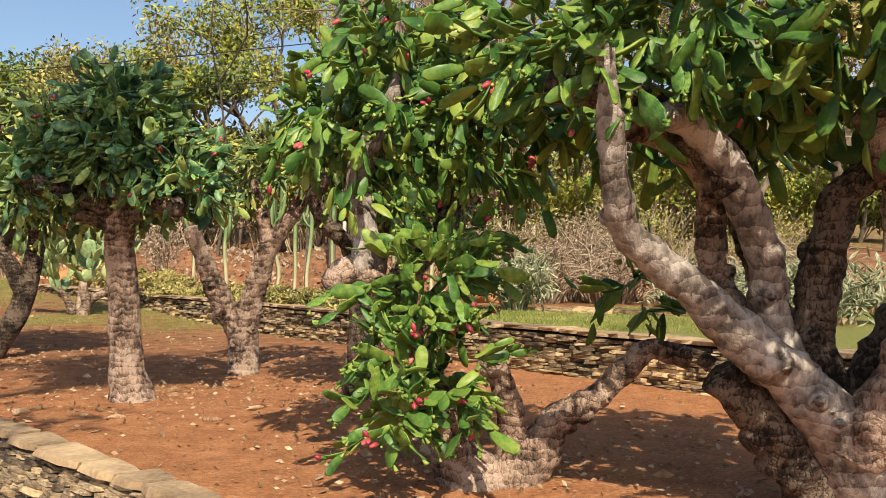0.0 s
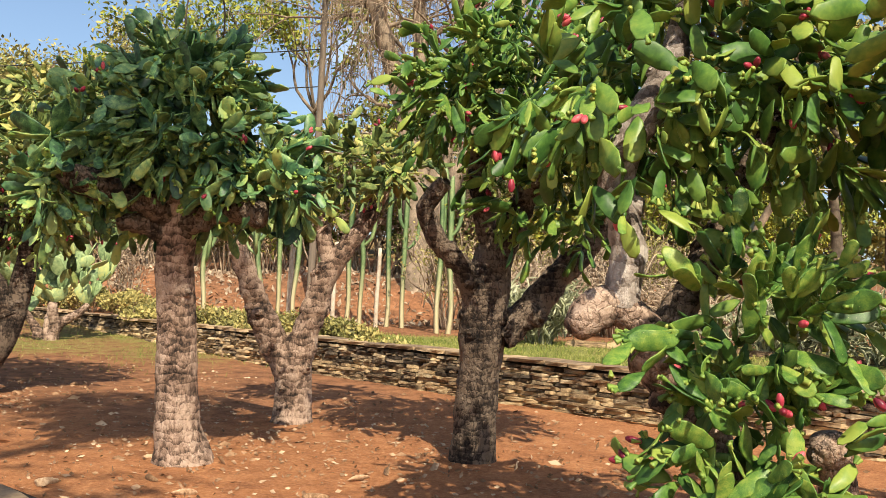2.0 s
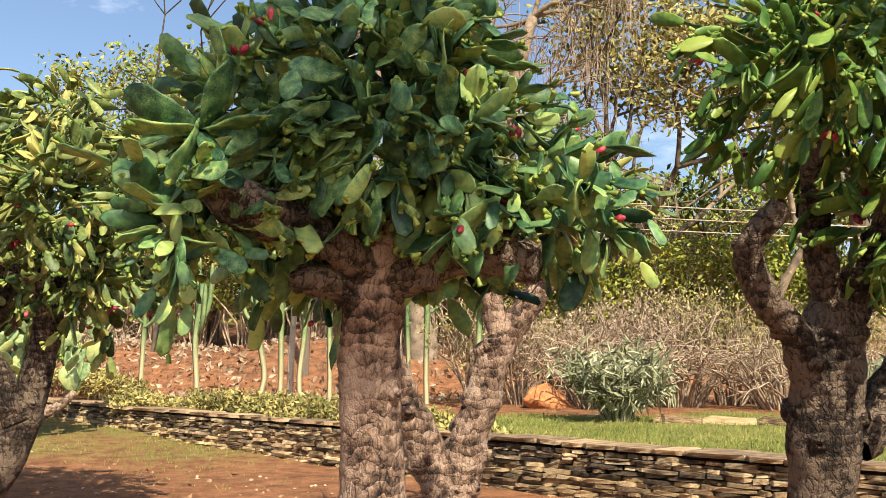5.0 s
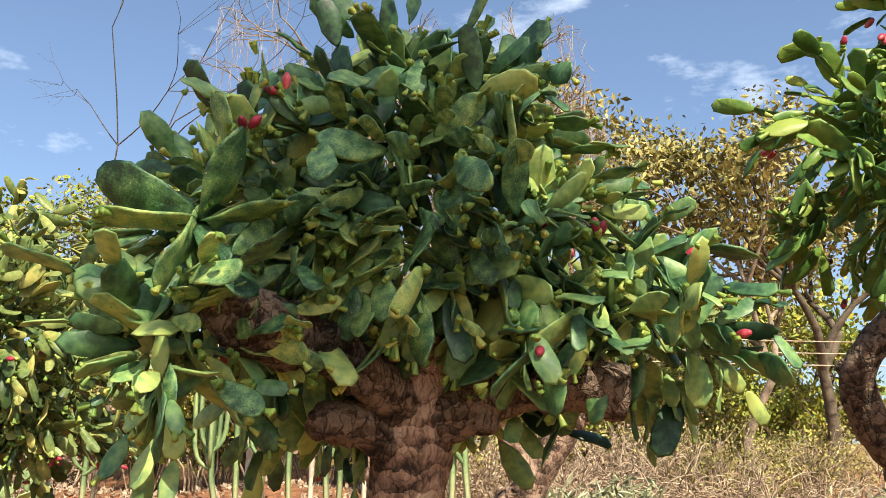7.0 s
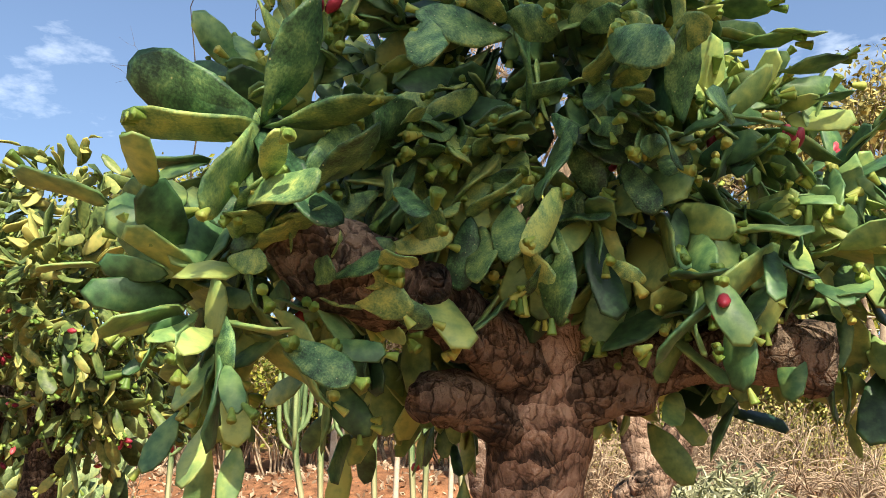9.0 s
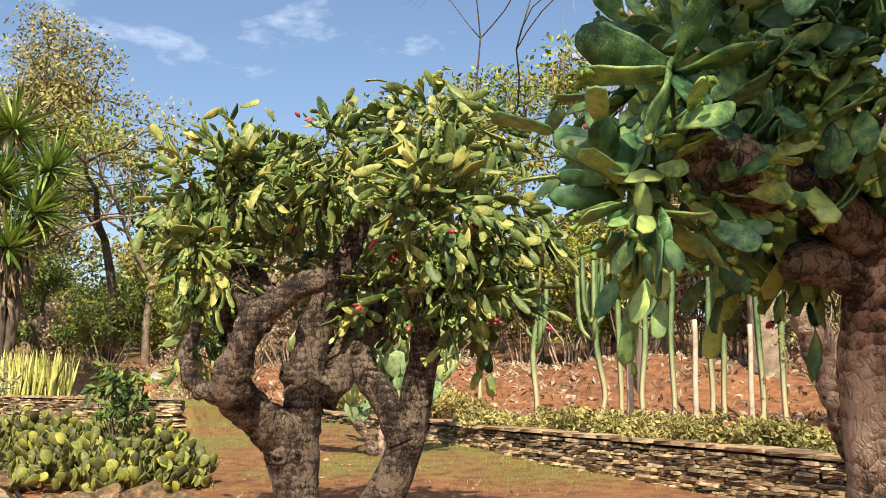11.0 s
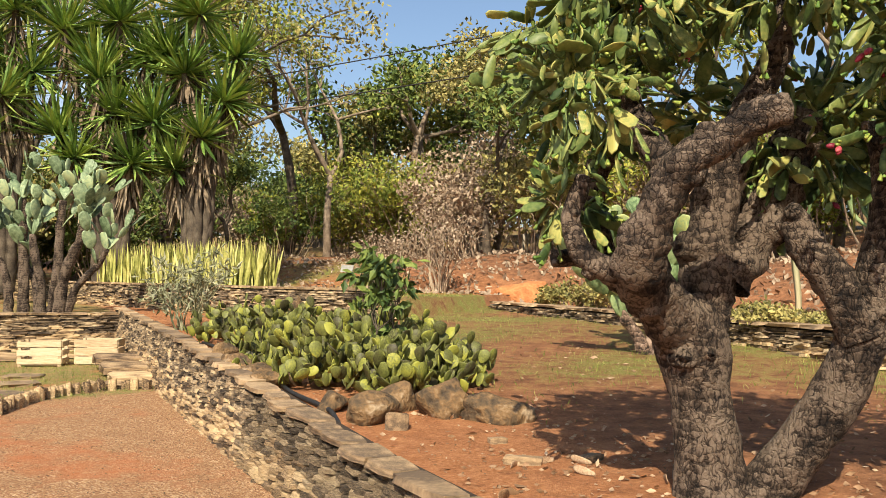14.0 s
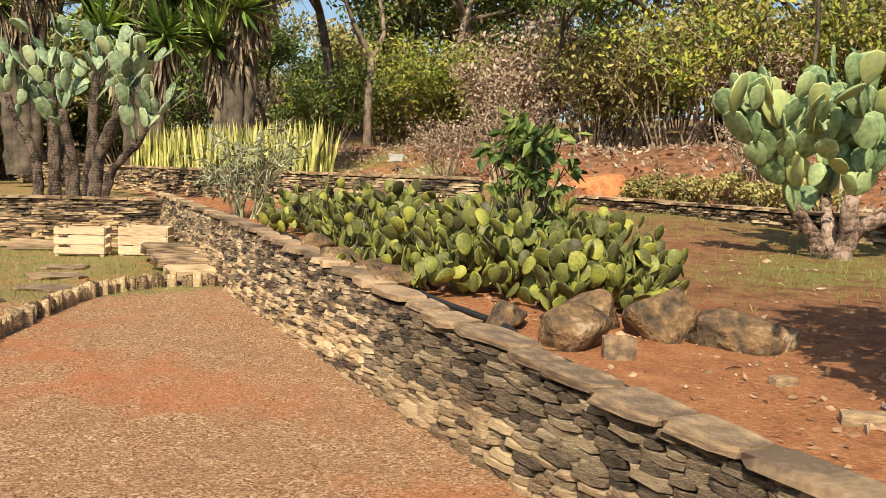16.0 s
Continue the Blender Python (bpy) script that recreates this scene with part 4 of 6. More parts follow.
cactus_tree((1.6, 8.1, 0.0), "large spreading tree cactus with pale twisting limbs and broad pads", [
    ("trunk", 1, [(1.75, 8.1, -0.15, 0.28), (1.68, 8.05, 0.1, 0.21), (1.52, 7.9, 0.46, 0.17), (1.3, 7.8, 0.68, 0.13)]),
    ("limb", 1, [(1.4, 7.87, 0.6, 0.13), (1.08, 7.73, 0.86, 0.11), (0.7, 7.6, 1.17, 0.085), (0.45, 7.47, 1.36, 0.075), (0.37, 7.33, 1.58, 0.065), (0.32, 7.2, 1.93, 0.045), (0.3, 7.2, 2.1, 0.04)]),
    ("limb", 1, [(1.35, 7.95, 0.6, 0.12), (1.2, 7.95, 0.95, 0.1), (1.13, 7.85, 1.28, 0.09), (0.96, 7.7, 1.61, 0.085), (0.77, 7.55, 1.81, 0.07), (0.58, 7.4, 1.87, 0.06)]),
    ("limb", 0, [(1.15, 7.95, 0.85, 0.09), (0.98, 8.15, 1.2, 0.08), (0.93, 8.07, 1.62, 0.075), (0.75, 7.93, 1.81, 0.07), (0.5, 7.8, 1.87, 0.06)]),
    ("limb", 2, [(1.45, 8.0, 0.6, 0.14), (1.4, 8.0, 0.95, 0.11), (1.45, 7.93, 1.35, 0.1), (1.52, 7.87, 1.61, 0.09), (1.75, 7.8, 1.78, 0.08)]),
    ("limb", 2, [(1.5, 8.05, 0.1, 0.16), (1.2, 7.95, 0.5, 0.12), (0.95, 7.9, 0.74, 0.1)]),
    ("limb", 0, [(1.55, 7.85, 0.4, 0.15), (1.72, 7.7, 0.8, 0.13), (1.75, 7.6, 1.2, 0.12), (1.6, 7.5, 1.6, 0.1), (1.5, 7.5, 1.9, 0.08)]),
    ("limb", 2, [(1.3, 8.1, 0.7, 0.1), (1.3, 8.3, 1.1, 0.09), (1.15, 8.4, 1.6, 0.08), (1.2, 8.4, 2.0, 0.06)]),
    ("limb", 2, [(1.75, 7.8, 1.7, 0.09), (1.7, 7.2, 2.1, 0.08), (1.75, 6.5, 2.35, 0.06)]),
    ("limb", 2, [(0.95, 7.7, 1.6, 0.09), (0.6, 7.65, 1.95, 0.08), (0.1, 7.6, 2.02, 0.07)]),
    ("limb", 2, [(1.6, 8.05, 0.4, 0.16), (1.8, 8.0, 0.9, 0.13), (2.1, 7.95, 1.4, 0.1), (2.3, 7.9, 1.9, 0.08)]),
], [(0.7, 7.5, 2.28, 0.9, 0.6, 0.36), (0.2, 7.6, 2.2, 0.5, 0.5, 0.32), (0.8, 8.4, 2.15, 0.9, 0.6, 0.42), (1.5, 7.7, 2.2, 0.6, 0.6, 0.4), (2.3, 7.8, 2.3, 0.7, 0.7, 0.4), (1.4, 8.3, 2.2, 0.7, 0.6, 0.35), (0.75, 9.0, 1.1, 0.18, 0.2, 0.16), (1.75, 6.3, 2.45, 0.75, 0.65, 0.35), (2.6, 6.7, 2.4, 0.8, 0.8, 0.4), (1.5, 7.0, 2.55, 0.6, 0.5, 0.35), (2.1, 6.0, 2.75, 0.8, 0.7, 0.32)], 2900, (0.14, 0.27), M_PAD, 0.4, 130, 16, 30, 160, girth=0.98, close=(0.3, 6.9, 2.1), extra=pad_poses(random.Random(161), [(0.72, 8.85, 1.15, 0.26, 0.22, 0.24)], 46, (0.16, 0.26), 0.2))

# ---- walls of the place ----
dry_wall("wall_path", along(PO + PN * 0.1, PD, -13, 15.2), lambda s: PATH_Z - 0.03, lambda s: coping_z(s - 13), 0.32, "low dry-stacked slate wall between sunken path and cactus bed", lambda x, y: -10.0 < x < -7.6, 0.22, 0.19, 0.42, seed=3, run=(0.09, 0.3), tall=(0.02, 0.04), blotch=0.24)
dry_wall("wall_back", along(BO, BD, -4, 19.5), lambda s: 0.1, lambda s: 0.62, 0.42, "dry-stacked slate wall along the grass terrace", lambda x, y: -3.4 < x < 1.2, 0.05, 0.4, 0.42, seed=4, run=(0.1, 0.36), tall=(0.02, 0.042))
cw = np.array([-18.45, 23.25])
dry_wall("wall_cross", along(cw, PN, 0, -9), lambda s: -0.36, lambda s: 0.36, 0.4, "dry-stacked stone wall across the end of the path", lambda x, y: False, 0.04, 0.3, 0.5, seed=5)
dry_wall("wall_far", [(-12.8, 23.6), (-17.0, 24.6), (-24.0, 28.0), (-30.0, 30.5)], lambda s: 0.2, lambda s: 0.9, 0.4, "curved dry-stone wall below the yuccas", lambda x, y: False, 0.04, 0.3, 0.4, seed=6)
dry_wall("wall_low", [(-11.45, 26.1), (-12.9, 23.8)], lambda s: 0.1, lambda s: 0.36, 0.4, "low stone edging that joins two dry-stone walls", lambda x, y: False, 0.03, 0.3, 0.5, seed=7)

# ---- column cacti ----
def column_cactus(x, y, h, arms, seed, lean=0.0, r=0.058, fork=0.5):
    rng = random.Random(seed)
    b = on_ground(x, y)
    c = empty("column_cactus", b, "tall ribbed column cactus with a pale corky foot", "cactus", "column cacti behind the wall")

    def stem(nm, rows, rr):
        s = Soup()
        pts = [(px, py, pz, rr * k) for px, py, pz, k in rows]
        tube(s, pts, 12, 0.0, step=0.16, ribs=6, ribd=0.32)
        ob = new(nm, s.mesh(nm, M_COLUMN))
        ob.parent = c
        return ob

    top = h if arms < 4 else h * 0.9
    stem("stem", [(0, 0, -0.1, 0.95), (lean * 0.5, 0, h * 0.15, 0.85), (lean * 0.15 + rng.gauss(0, 0.03), rng.gauss(0, 0.03), h * 0.45, 0.95), (rng.gauss(0, 0.04), 0, h * 0.75, 1.0), (rng.gauss(0, 0.05), 0, top - 0.12, 0.9), (0, 0, top, 0.25)], r)
    for k in range(arms):
        a = 6.283 * k / max(1, arms) + rng.uniform(-0.5, 0.5)
        z0 = h * fork * rng.uniform(0.9, 1.25)
        o = rng.uniform(0.16, 0.32)
        z1 = min(h * 1.02, z0 + rng.uniform(0.8, 1.6))
        dx, dy = math.cos(a) * o, math.sin(a) * o
        stem("arm", [(0, 0, z0, 0.6), (dx * 0.6, dy * 0.6, z0 + 0.12, 0.8), (dx, dy, z0 + 0.38, 0.9), (dx * 1.1, dy * 1.1, z1 - 0.12, 0.85), (dx * 1.1, dy * 1.1, z1, 0.2)], r * 0.85)
    return c


for i, row in enumerate([(-6.15, 24.4, 2.6, 4, 0.0), (-5.15, 24.6, 3.0, 7, 0.35), (-4.75, 25.2, 3.0, 1, 0.05), (-4.3, 24.7, 3.1, 2, -0.1), (-3.8, 25.0, 3.3, 0, 0.0), (-3.2, 24.6, 3.4, 1, 0.08), (-2.95, 25.2, 3.2, 1, 0.0), (-2.35, 24.8, 3.1, 0, 0.05), (-2.0, 24.5, 3.4, 2, -0.05), (-1.3, 22.6, 3.2, 1, -0.05), (-1.1, 22.5, 3.0, 2, 0.1), (-7.6, 26.5, 2.6, 2, 0.0)]):
    column_cactus(row[0], row[1], row[2], row[3], 40 + i, row[4])

POST = Soup()
tube(POST, [(0, 0, -0.1, 0.05), (0, 0, 0.7, 0.047), (0.02, 0, 1.3, 0.045), (0.02, 0, 1.75, 0.042)], 8, 0.1, 3, 0.2)
POST = POST.mesh("stake", M_PALEPOST)
for x, y, sc in ((-3.45, 24.3, 1.0), (-4.6, 26.0, 1.3), (-2.55, 24.4, 0.95), (0.9, 25.6, 1.0), (2.8, 26.0, 1.1)):
    ob = placed("garden_stake", POST, Matrix.Translation(on_ground(x, y)) @ Matrix.Diagonal((sc, sc, sc, 1)), None)
    tagged(ob, "weathered pale wooden stake in the bed", "post", "stakes among the cacti")


# ---- prickly pears ----
def pear_mass(base, name, label, lobes, n, mat, size, seed, shapes, own=60, stems=0, group=""):
    """Upright pads packed in rounded lobes (dx, dy, dz, rx, ry, rz) about the base, on woody stems where there are any."""
    rng = random.Random(seed)
    b = Vector(base)
    t = empty(name, b, label, "cactus", group)
    poses = []
    vol = [l[3] * l[4] * l[5] for l in lobes]
    for _ in range(n):
        l = rng.choices(lobes, vol)[0]
        o = outward(rng)
        if not stems:
            o[2] = abs(o[2])
        p = np.array(b) + np.array(l[:3]) + o * np.array(l[3:]) * rng.uniform(0.35, 1.0)
        d = np.array([o[0] * 0.35 + rng.gauss(0, 0.36), o[1] * 0.35 + rng.gauss(0, 0.36), 0.9 + rng.gauss(0, 0.25)])
        d = d / np.linalg.norm(d)
        sz = rng.uniform(*size)
        p = p - d * sz * 0.55
        poses.append((pose_pad(p, d, rng.gauss(0, 0.8) + 0.35, sz), p))
    for k in range(stems):
        q = poses[rng.randrange(n)][1]
        s = Soup()
        m = (np.array(b) * 0.45 + q * 0.55) * np.array([1, 1, 0]) + np.array([rng.gauss(0, 0.06), rng.gauss(0, 0.06), b.z + (q[2] - b.z) * 0.45])
        m[:2] = np.array(b)[:2] + (q[:2] - np.array(b)[:2]) * 0.4
        tube(s, [(b.x + rng.gauss(0, 0.06), b.y + rng.gauss(0, 0.06), b.z - 0.05, 0.085), (*m, 0.07), (*q, 0.045)], 9, 0.25, 5, 0.06)
        part("stem", s, M_BARKDARKSHADED, t)
    skin = dotted(mat, 7, mat.name + "_dotted")
    meshes = [Soup().add(v, f).mesh("pad", skin) for v, f in shapes]
    rest = Soup()
    for i, (m, p) in enumerate(poses):
        if i < own:
            placed("pad", rng.choice(meshes), m, t)
        else:
            v, f = rng.choice(shapes)
            rest.add(v, f, m)
    if rest.v:
        part("pad_mass", rest, mat, t, kind="stuff")
    return t


def pad_chain(rng, p, d, s, depth, size, poses):
    """A pad and those that sprout along its upper rim."""
    d = d / np.linalg.norm(d)
    poses.append((pose_pad(p, d, rng.gauss(0.35, 0.75), s), p.copy()))
    if depth <= 0:
        return
    for _ in range(rng.choice((1, 1, 2, 2, 3))):
        o = np.array([rng.gauss(0, 0.42), rng.gauss(0, 0.42), rng.gauss(0.36, 0.22)])
        q = p + d * s * rng.uniform(0.8, 0.95) + o * s * 0.18 * np.array([1, 1, 0])
        pad_chain(rng, q, d + o, rng.uniform(*size), depth - 1 - (rng.random() < 0.2), size, poses)


def pear_tree(base, name, label, stems, depth, starts, size, seed, shapes, own, mat, bark):
    """Woody stems (foot x, foot y, tip x, tip y, tip z, radius) about the base that carry branching chains of pads."""
    rng = random.Random(seed)
    b = Vector(base)
    t = empty(name, b, label, "cactus")
    poses = []
    for fx, fy, tx, ty, tz, r in stems:
        s = Soup()
        rows = [(b.x + fx, b.y + fy, b.z - 0.1, r * 1.25), (b.x + fx * 0.8 + tx * 0.2 + rng.gauss(0, 0.05), b.y + fy * 0.8 + ty * 0.2, b.z + tz * 0.4, r), (b.x + tx * 0.75 + fx * 0.25, b.y + ty * 0.75 + fy * 0.25, b.z + tz * 0.75, r * 0.9), (b.x + tx, b.y + ty, b.z + tz, r * 0.7)]
        tube(s, rows, 10, 0.3, 5, 0.06)
        part("stem", s, bark, t)
        for _ in range(starts):
            a = rng.uniform(0, 6.283)
            q = np.array(rows[3][:3]) if rng.random() < 0.75 else np.array(rows[2][:3])
            lean = np.array([tx - fx, ty - fy, 0]) * 0.35
            pad_chain(rng, q, np.array([math.cos(a) * 0.6, math.sin(a) * 0.6, 0.9]) + lean, rng.uniform(*size), depth, size, poses)
    skin = dotted(mat, 7, mat.name + "_dotted")
    meshes = [Soup().add(v, f).mesh("pad", skin) for v, f in shapes]
    rest = Soup()
    for k, (m, p) in enumerate(poses):
        if k < own:
            placed("pad", rng.choice(meshes), m, t)
        else:
            v, f = rng.choice(shapes)
            rest.add(v, f, m)
    if rest.v:
        part("pad_mass", rest, mat, t, kind="stuff")


pear_tree(on_ground(-7.6, 20.0), "prickly_pear", "tall pale green prickly pear with broad spotted pads", [(-0.05, 0, -0.4, -0.1, 0.55, 0.07), (0.05, 0, 0.15, -0.15, 0.6, 0.09), (0.1, 0.05, 0.6, 0.1, 0.6, 0.07), (0, 0.1, -0.1, 0.4, 0.6, 0.07)], 4, 4, (0.25, 0.39), 61, WIDE + ROUND, 220, M_PADPALE, M_BARK)
pear_tree((-20.5, 23.4, 0.3), "prickly_pear_tree", "grey-green prickly pear on dark woody stems", [(-1.0, 0, -1.6, -0.2, 1.9, 0.085), (-0.7, 0.1, -0.8, 0.1, 2.4, 0.1), (-0.1, 0, -0.2, -0.2, 1.6, 0.09), (0.05, 0.1, 0.3, 0.1, 2.3, 0.1), (0.35, 0, 1.0, 0, 1.9, 0.11), (0.45, 0.1, 1.4, 0.2, 1.3, 0.075), (-0.4, 0.2, -1.0, 0.5, 1.2, 0.08)], 2, 4, (0.3, 0.48), 62, WIDE, 160, M_PADGREY, M_BARKDARKSHADED)
for i, (x, y, h, sp, n) in enumerate([(-8.9, 16.2, 0.46, 0.46, 170), (-9.65, 16.45, 0.58, 0.72, 260), (-10.6, 17.3, 0.64, 0.8, 260), (-11.45, 18.3, 0.6, 0.8, 220), (-12.7, 19.2, 0.58, 0.8, 180), (-9.0, 16.9, 0.5, 0.5, 150), (-10.1, 18.0, 0.64, 0.8, 220)]):
    pear_mass(on_ground(x, y), "prickly_pear_shrub", "low clump of olive-yellow prickly pear pads", [(0, 0, 0.08, sp, sp * 0.8, h), (sp * 0.5, 0.1, 0.05, sp * 0.6, sp * 0.6, h * 0.75), (-sp * 0.45, -0.1, 0.05, sp * 0.55, sp * 0.6, h * 0.85)], int(n * 1.6), M_PADOLIVE, (0.1, 0.16), 70 + i, ROUND, 40, 0, "low prickly pears in the bed")


# ---- boulders ----
def boulder(x, y, sx, sy, sz, seed, tilt=0.0, name="boulder"):
    rng = random.Random(seed)
    bm = bmesh.new()
    for _ in range(15):
        bm.verts.new(outward(rng) * rng.uniform(0.85, 1.1))
    hull = bmesh.ops.convex_hull(bm, input=bm.verts[:])
    bmesh.ops.delete(bm, geom=[g for g in hull["geom_interior"] if isinstance(g, bmesh.types.BMVert)], context="VERTS")
    bmesh.ops.subdivide_edges(bm, edges=bm.edges[:], cuts=3, use_grid_fill=True)
    for _ in range(1):
        bmesh.ops.smooth_vert(bm, verts=bm.verts[:], factor=0.5, use_axis_x=True, use_axis_y=True, use_axis_z=True)
    off = Vector((rng.uniform(0, 50), rng.uniform(0, 50), 0))
    for v in bm.verts:
        k = 1.2 + 0.2 * noise.noise(v.co * 2.1 + off) + 0.07 * noise.noise(v.co * 5.5 + off)
        v.co = Vector((v.co.x * k * sx, v.co.y * k * sy, max(-0.6, v.co.z * k) * sz))
    for f in bm.faces:
        f.smooth = True
    me = bpy.data.meshes.new(name)
    bm.to_mesh(me)
    bm.free()
    me.materials.append(M_ROCK)
    ob = new(name, me)
    p = on_ground(x, y)
    ob.matrix_basis = Matrix.Translation((p.x, p.y, p.z + sz * 0.3)) @ Matrix.Rotation(rng.uniform(0, 6), 4, "Z") @ Matrix.Rotation(tilt, 4, "X")
    return tagged(ob, "rounded brown boulder edging the cactus bed", "rock", "boulders round the prickly pears")


for i, row in enumerate([(-8.75, 15.15, 0.23, 0.17, 0.16), (-8.4, 15.55, 0.24, 0.18, 0.21), (-7.95, 15.6, 0.25, 0.18, 0.14), (-9.3, 15.45, 0.22, 0.18, 0.12), (-8.85, 15.65, 0.22, 0.18, 0.16), (-11.2, 16.95, 0.26, 0.2, 0.13), (-11.9, 17.6, 0.28, 0.2, 0.15), (-10.3, 16.2, 0.26, 0.2, 0.14), (-10.75, 16.6, 0.24, 0.2, 0.12)]):
    boulder(*row, 90 + i)
up = boulder(-12.2, 19.5, 0.24, 0.2, 0.5, 120, 0.35)
tagged(up, "upright pointed grey stone among the prickly pears")

blk = slab_mesh(random.Random(8), M_COPING, "stone_block")
for x, y, l, w, h, a in ((-8.48, 15.0, 0.16, 0.12, 0.12, 0.4), (-7.35, 14.35, 0.22, 0.1, 0.05, 0.2), (-7.0, 14.6, 0.16, 0.09, 0.04, 1.2), (-7.7, 14.9, 0.12, 0.08, 0.04, 0.7)):
    ob = placed("stone_block", blk, Matrix.Translation(on_ground(x, y, h * 0.45)) @ Matrix.Rotation(a, 4, "Z") @ Matrix.Diagonal((l, w, h, 1)), None)
    tagged(ob, "small loose pale stone lying on the red earth", "stone", "loose stones on the bed")


# ---- leafy plants ----
def leaf_shape(w=0.4):
    return np.array([(0, 0, 0), (w * 0.5, 0.06, 0.45), (0, 0, 1.0), (-w * 0.5, 0.06, 0.45), (0, -0.05, 0.45)]), [(0, 1, 4), (1, 2, 4), (2, 3, 4), (3, 0, 4)]


LEAF, NARROW = leaf_shape(0.5), leaf_shape(0.22)
FLAT = np.array([(0, 0, 0), (0.24, 0.05, 0.5), (0, 0, 1.0), (-0.24, 0.05, 0.5)]), [(0, 1, 2, 3)]


def fork(rng, soup, p, d, length, r, depth, ends, spread=0.5, gravity=0.0, seg=6, kids=(2, 3)):
    """Branches that fork; their ends are gathered for leaves."""
    d = d / np.linalg.norm(d)
    mid = p + d * length * 0.5 + np.array([rng.gauss(0, 0.06), rng.gauss(0, 0.06), rng.gauss(0, 0.04)]) * length
    e = p + d * length + np.array([rng.gauss(0, 0.1), rng.gauss(0, 0.1), -gravity]) * length
    tube(soup, [(*p, r), (*mid, r * 0.82), (*e, r * 0.62)], seg if r > 0.03 else 4, 0.0, step=length * 0.34, cap=False)
    ends.append((e, d, depth))
    if depth == 0:
        return
    for _ in range(rng.choice(kids)):
        nd = d + np.array([rng.gauss(0, spread), rng.gauss(0, spread), rng.gauss(0.05, spread * 0.6)])
        fork(rng, soup, e, nd, length * rng.uniform(0.6, 0.85), r * 0.6, depth - 1, ends, spread, gravity, seg, kids)


def leafy(rng, soup, ends, per, radius, size, shape=FLAT, droop=0.0, minz=-9):
    for e, d, k in ends:
        for _ in range(per):
            o = outward(rng) * radius * rng.random() ** 0.5
            p = e + o * np.array([1, 1, 0.6])
            if p[2] < minz:
                continue
            dd = outward(rng) + np.array([0, 0, 0.15 - droop])
            soup.add(shape[0], shape[1], pose_pad(p, dd, rng.uniform(0, 6.28), rng.uniform(*size)))


def tree(x, y, h, name, label, seed, bark, leaf, per=60, radius=0.6, size=(0.1, 0.2), depth=4, spread=0.45, trunk=0.3, r=0.2, kids=(2, 3), lean=(0, 0), gravity=0.0, stems=1, category="tree", flat=1.0, shape=FLAT):
    rng = random.Random(seed)
    b = on_ground(x, y)
    t = empty(name, b, label, category)
    wood, ends = Soup(), []
    for k in range(stems):
        d = np.array([lean[0] + (rng.gauss(0, 0.35) if stems > 1 else 0), lean[1] + (rng.gauss(0, 0.2) if stems > 1 else 0), 1.0])
        fork(rng, wood, np.array(b) + np.array([rng.gauss(0, 0.25) * (stems > 1), rng.gauss(0, 0.25) * (stems > 1), -0.1]), d, h * trunk, r, depth, ends, spread, gravity, 8, kids)
    zs = np.array([e[0][2] for e in ends])
    part("trunk", wood, bark, t)
    if leaf is not None:
        crown = Soup()
        leafy(rng, crown, [e for e in ends if e[2] <= 1], per, radius, size, shape)
        if crown.v:
            part("crown", crown, leaf, t, smooth=False)
    return t


def shrub(x, y, h, w, label, seed, leaf, twig, stems=14, per=26, size=(0.05, 0.1), category="shrub", droop=0.0, shape=FLAT, group="", z=None, spread=0.45):
    rng = random.Random(seed)
    b = on_ground(x, y) if z is None else Vector((x, y, z))
    t = empty("shrub", b, label, category, group)
    wood, ends = Soup(), []
    for _ in range(stems):
        a = rng.uniform(0, 6.283)
        k = rng.random() ** 0.5
        d = np.array([math.cos(a) * k * w / h, math.sin(a) * k * w / h, 1.0])
        p = np.array(b) + np.array([math.cos(a), math.sin(a), 0]) * k * w * 0.3 + np.array([0, 0, -0.05])
        fork(rng, wood, p, d, h * 0.42 * rng.uniform(0.7, 1.2), 0.012 + 0.006 * h, 2, ends, spread, droop, 4)
    part("twig_mass", wood, twig, t, kind="stuff")
    if leaf is not None and per:
        crown = Soup()
        leafy(rng, crown, ends, per, 0.16 * max(h, 0.8), size, shape, droop)
        part("foliage", crown, leaf, t, smooth=False, kind="stuff")
    return t


# sapling with dark broad leaves
rs = random.Random(77)
sb = on_ground(-9.7, 17.1)
sap = empty("sapling", sb, "young leafy sapling with dark green drooping leaves", "plant")
ws, es = Soup(), []
for k in range(5):
    fork(rs, ws, np.array(sb) + np.array([rs.gauss(0, 0.08), rs.gauss(0, 0.08), 0]), np.array([rs.gauss(0, 0.13), rs.gauss(0, 0.13), 1.0]), 0.48, 0.014, 2, es, 0.22)
part("stem", ws, M_DARKBARK, sap)
ls = Soup()
leafy(rs, ls, es, 9, 0.12, (0.09, 0.17), LEAF, 0.6)
part("foliage", ls, M_LEAF, sap, smooth=False)

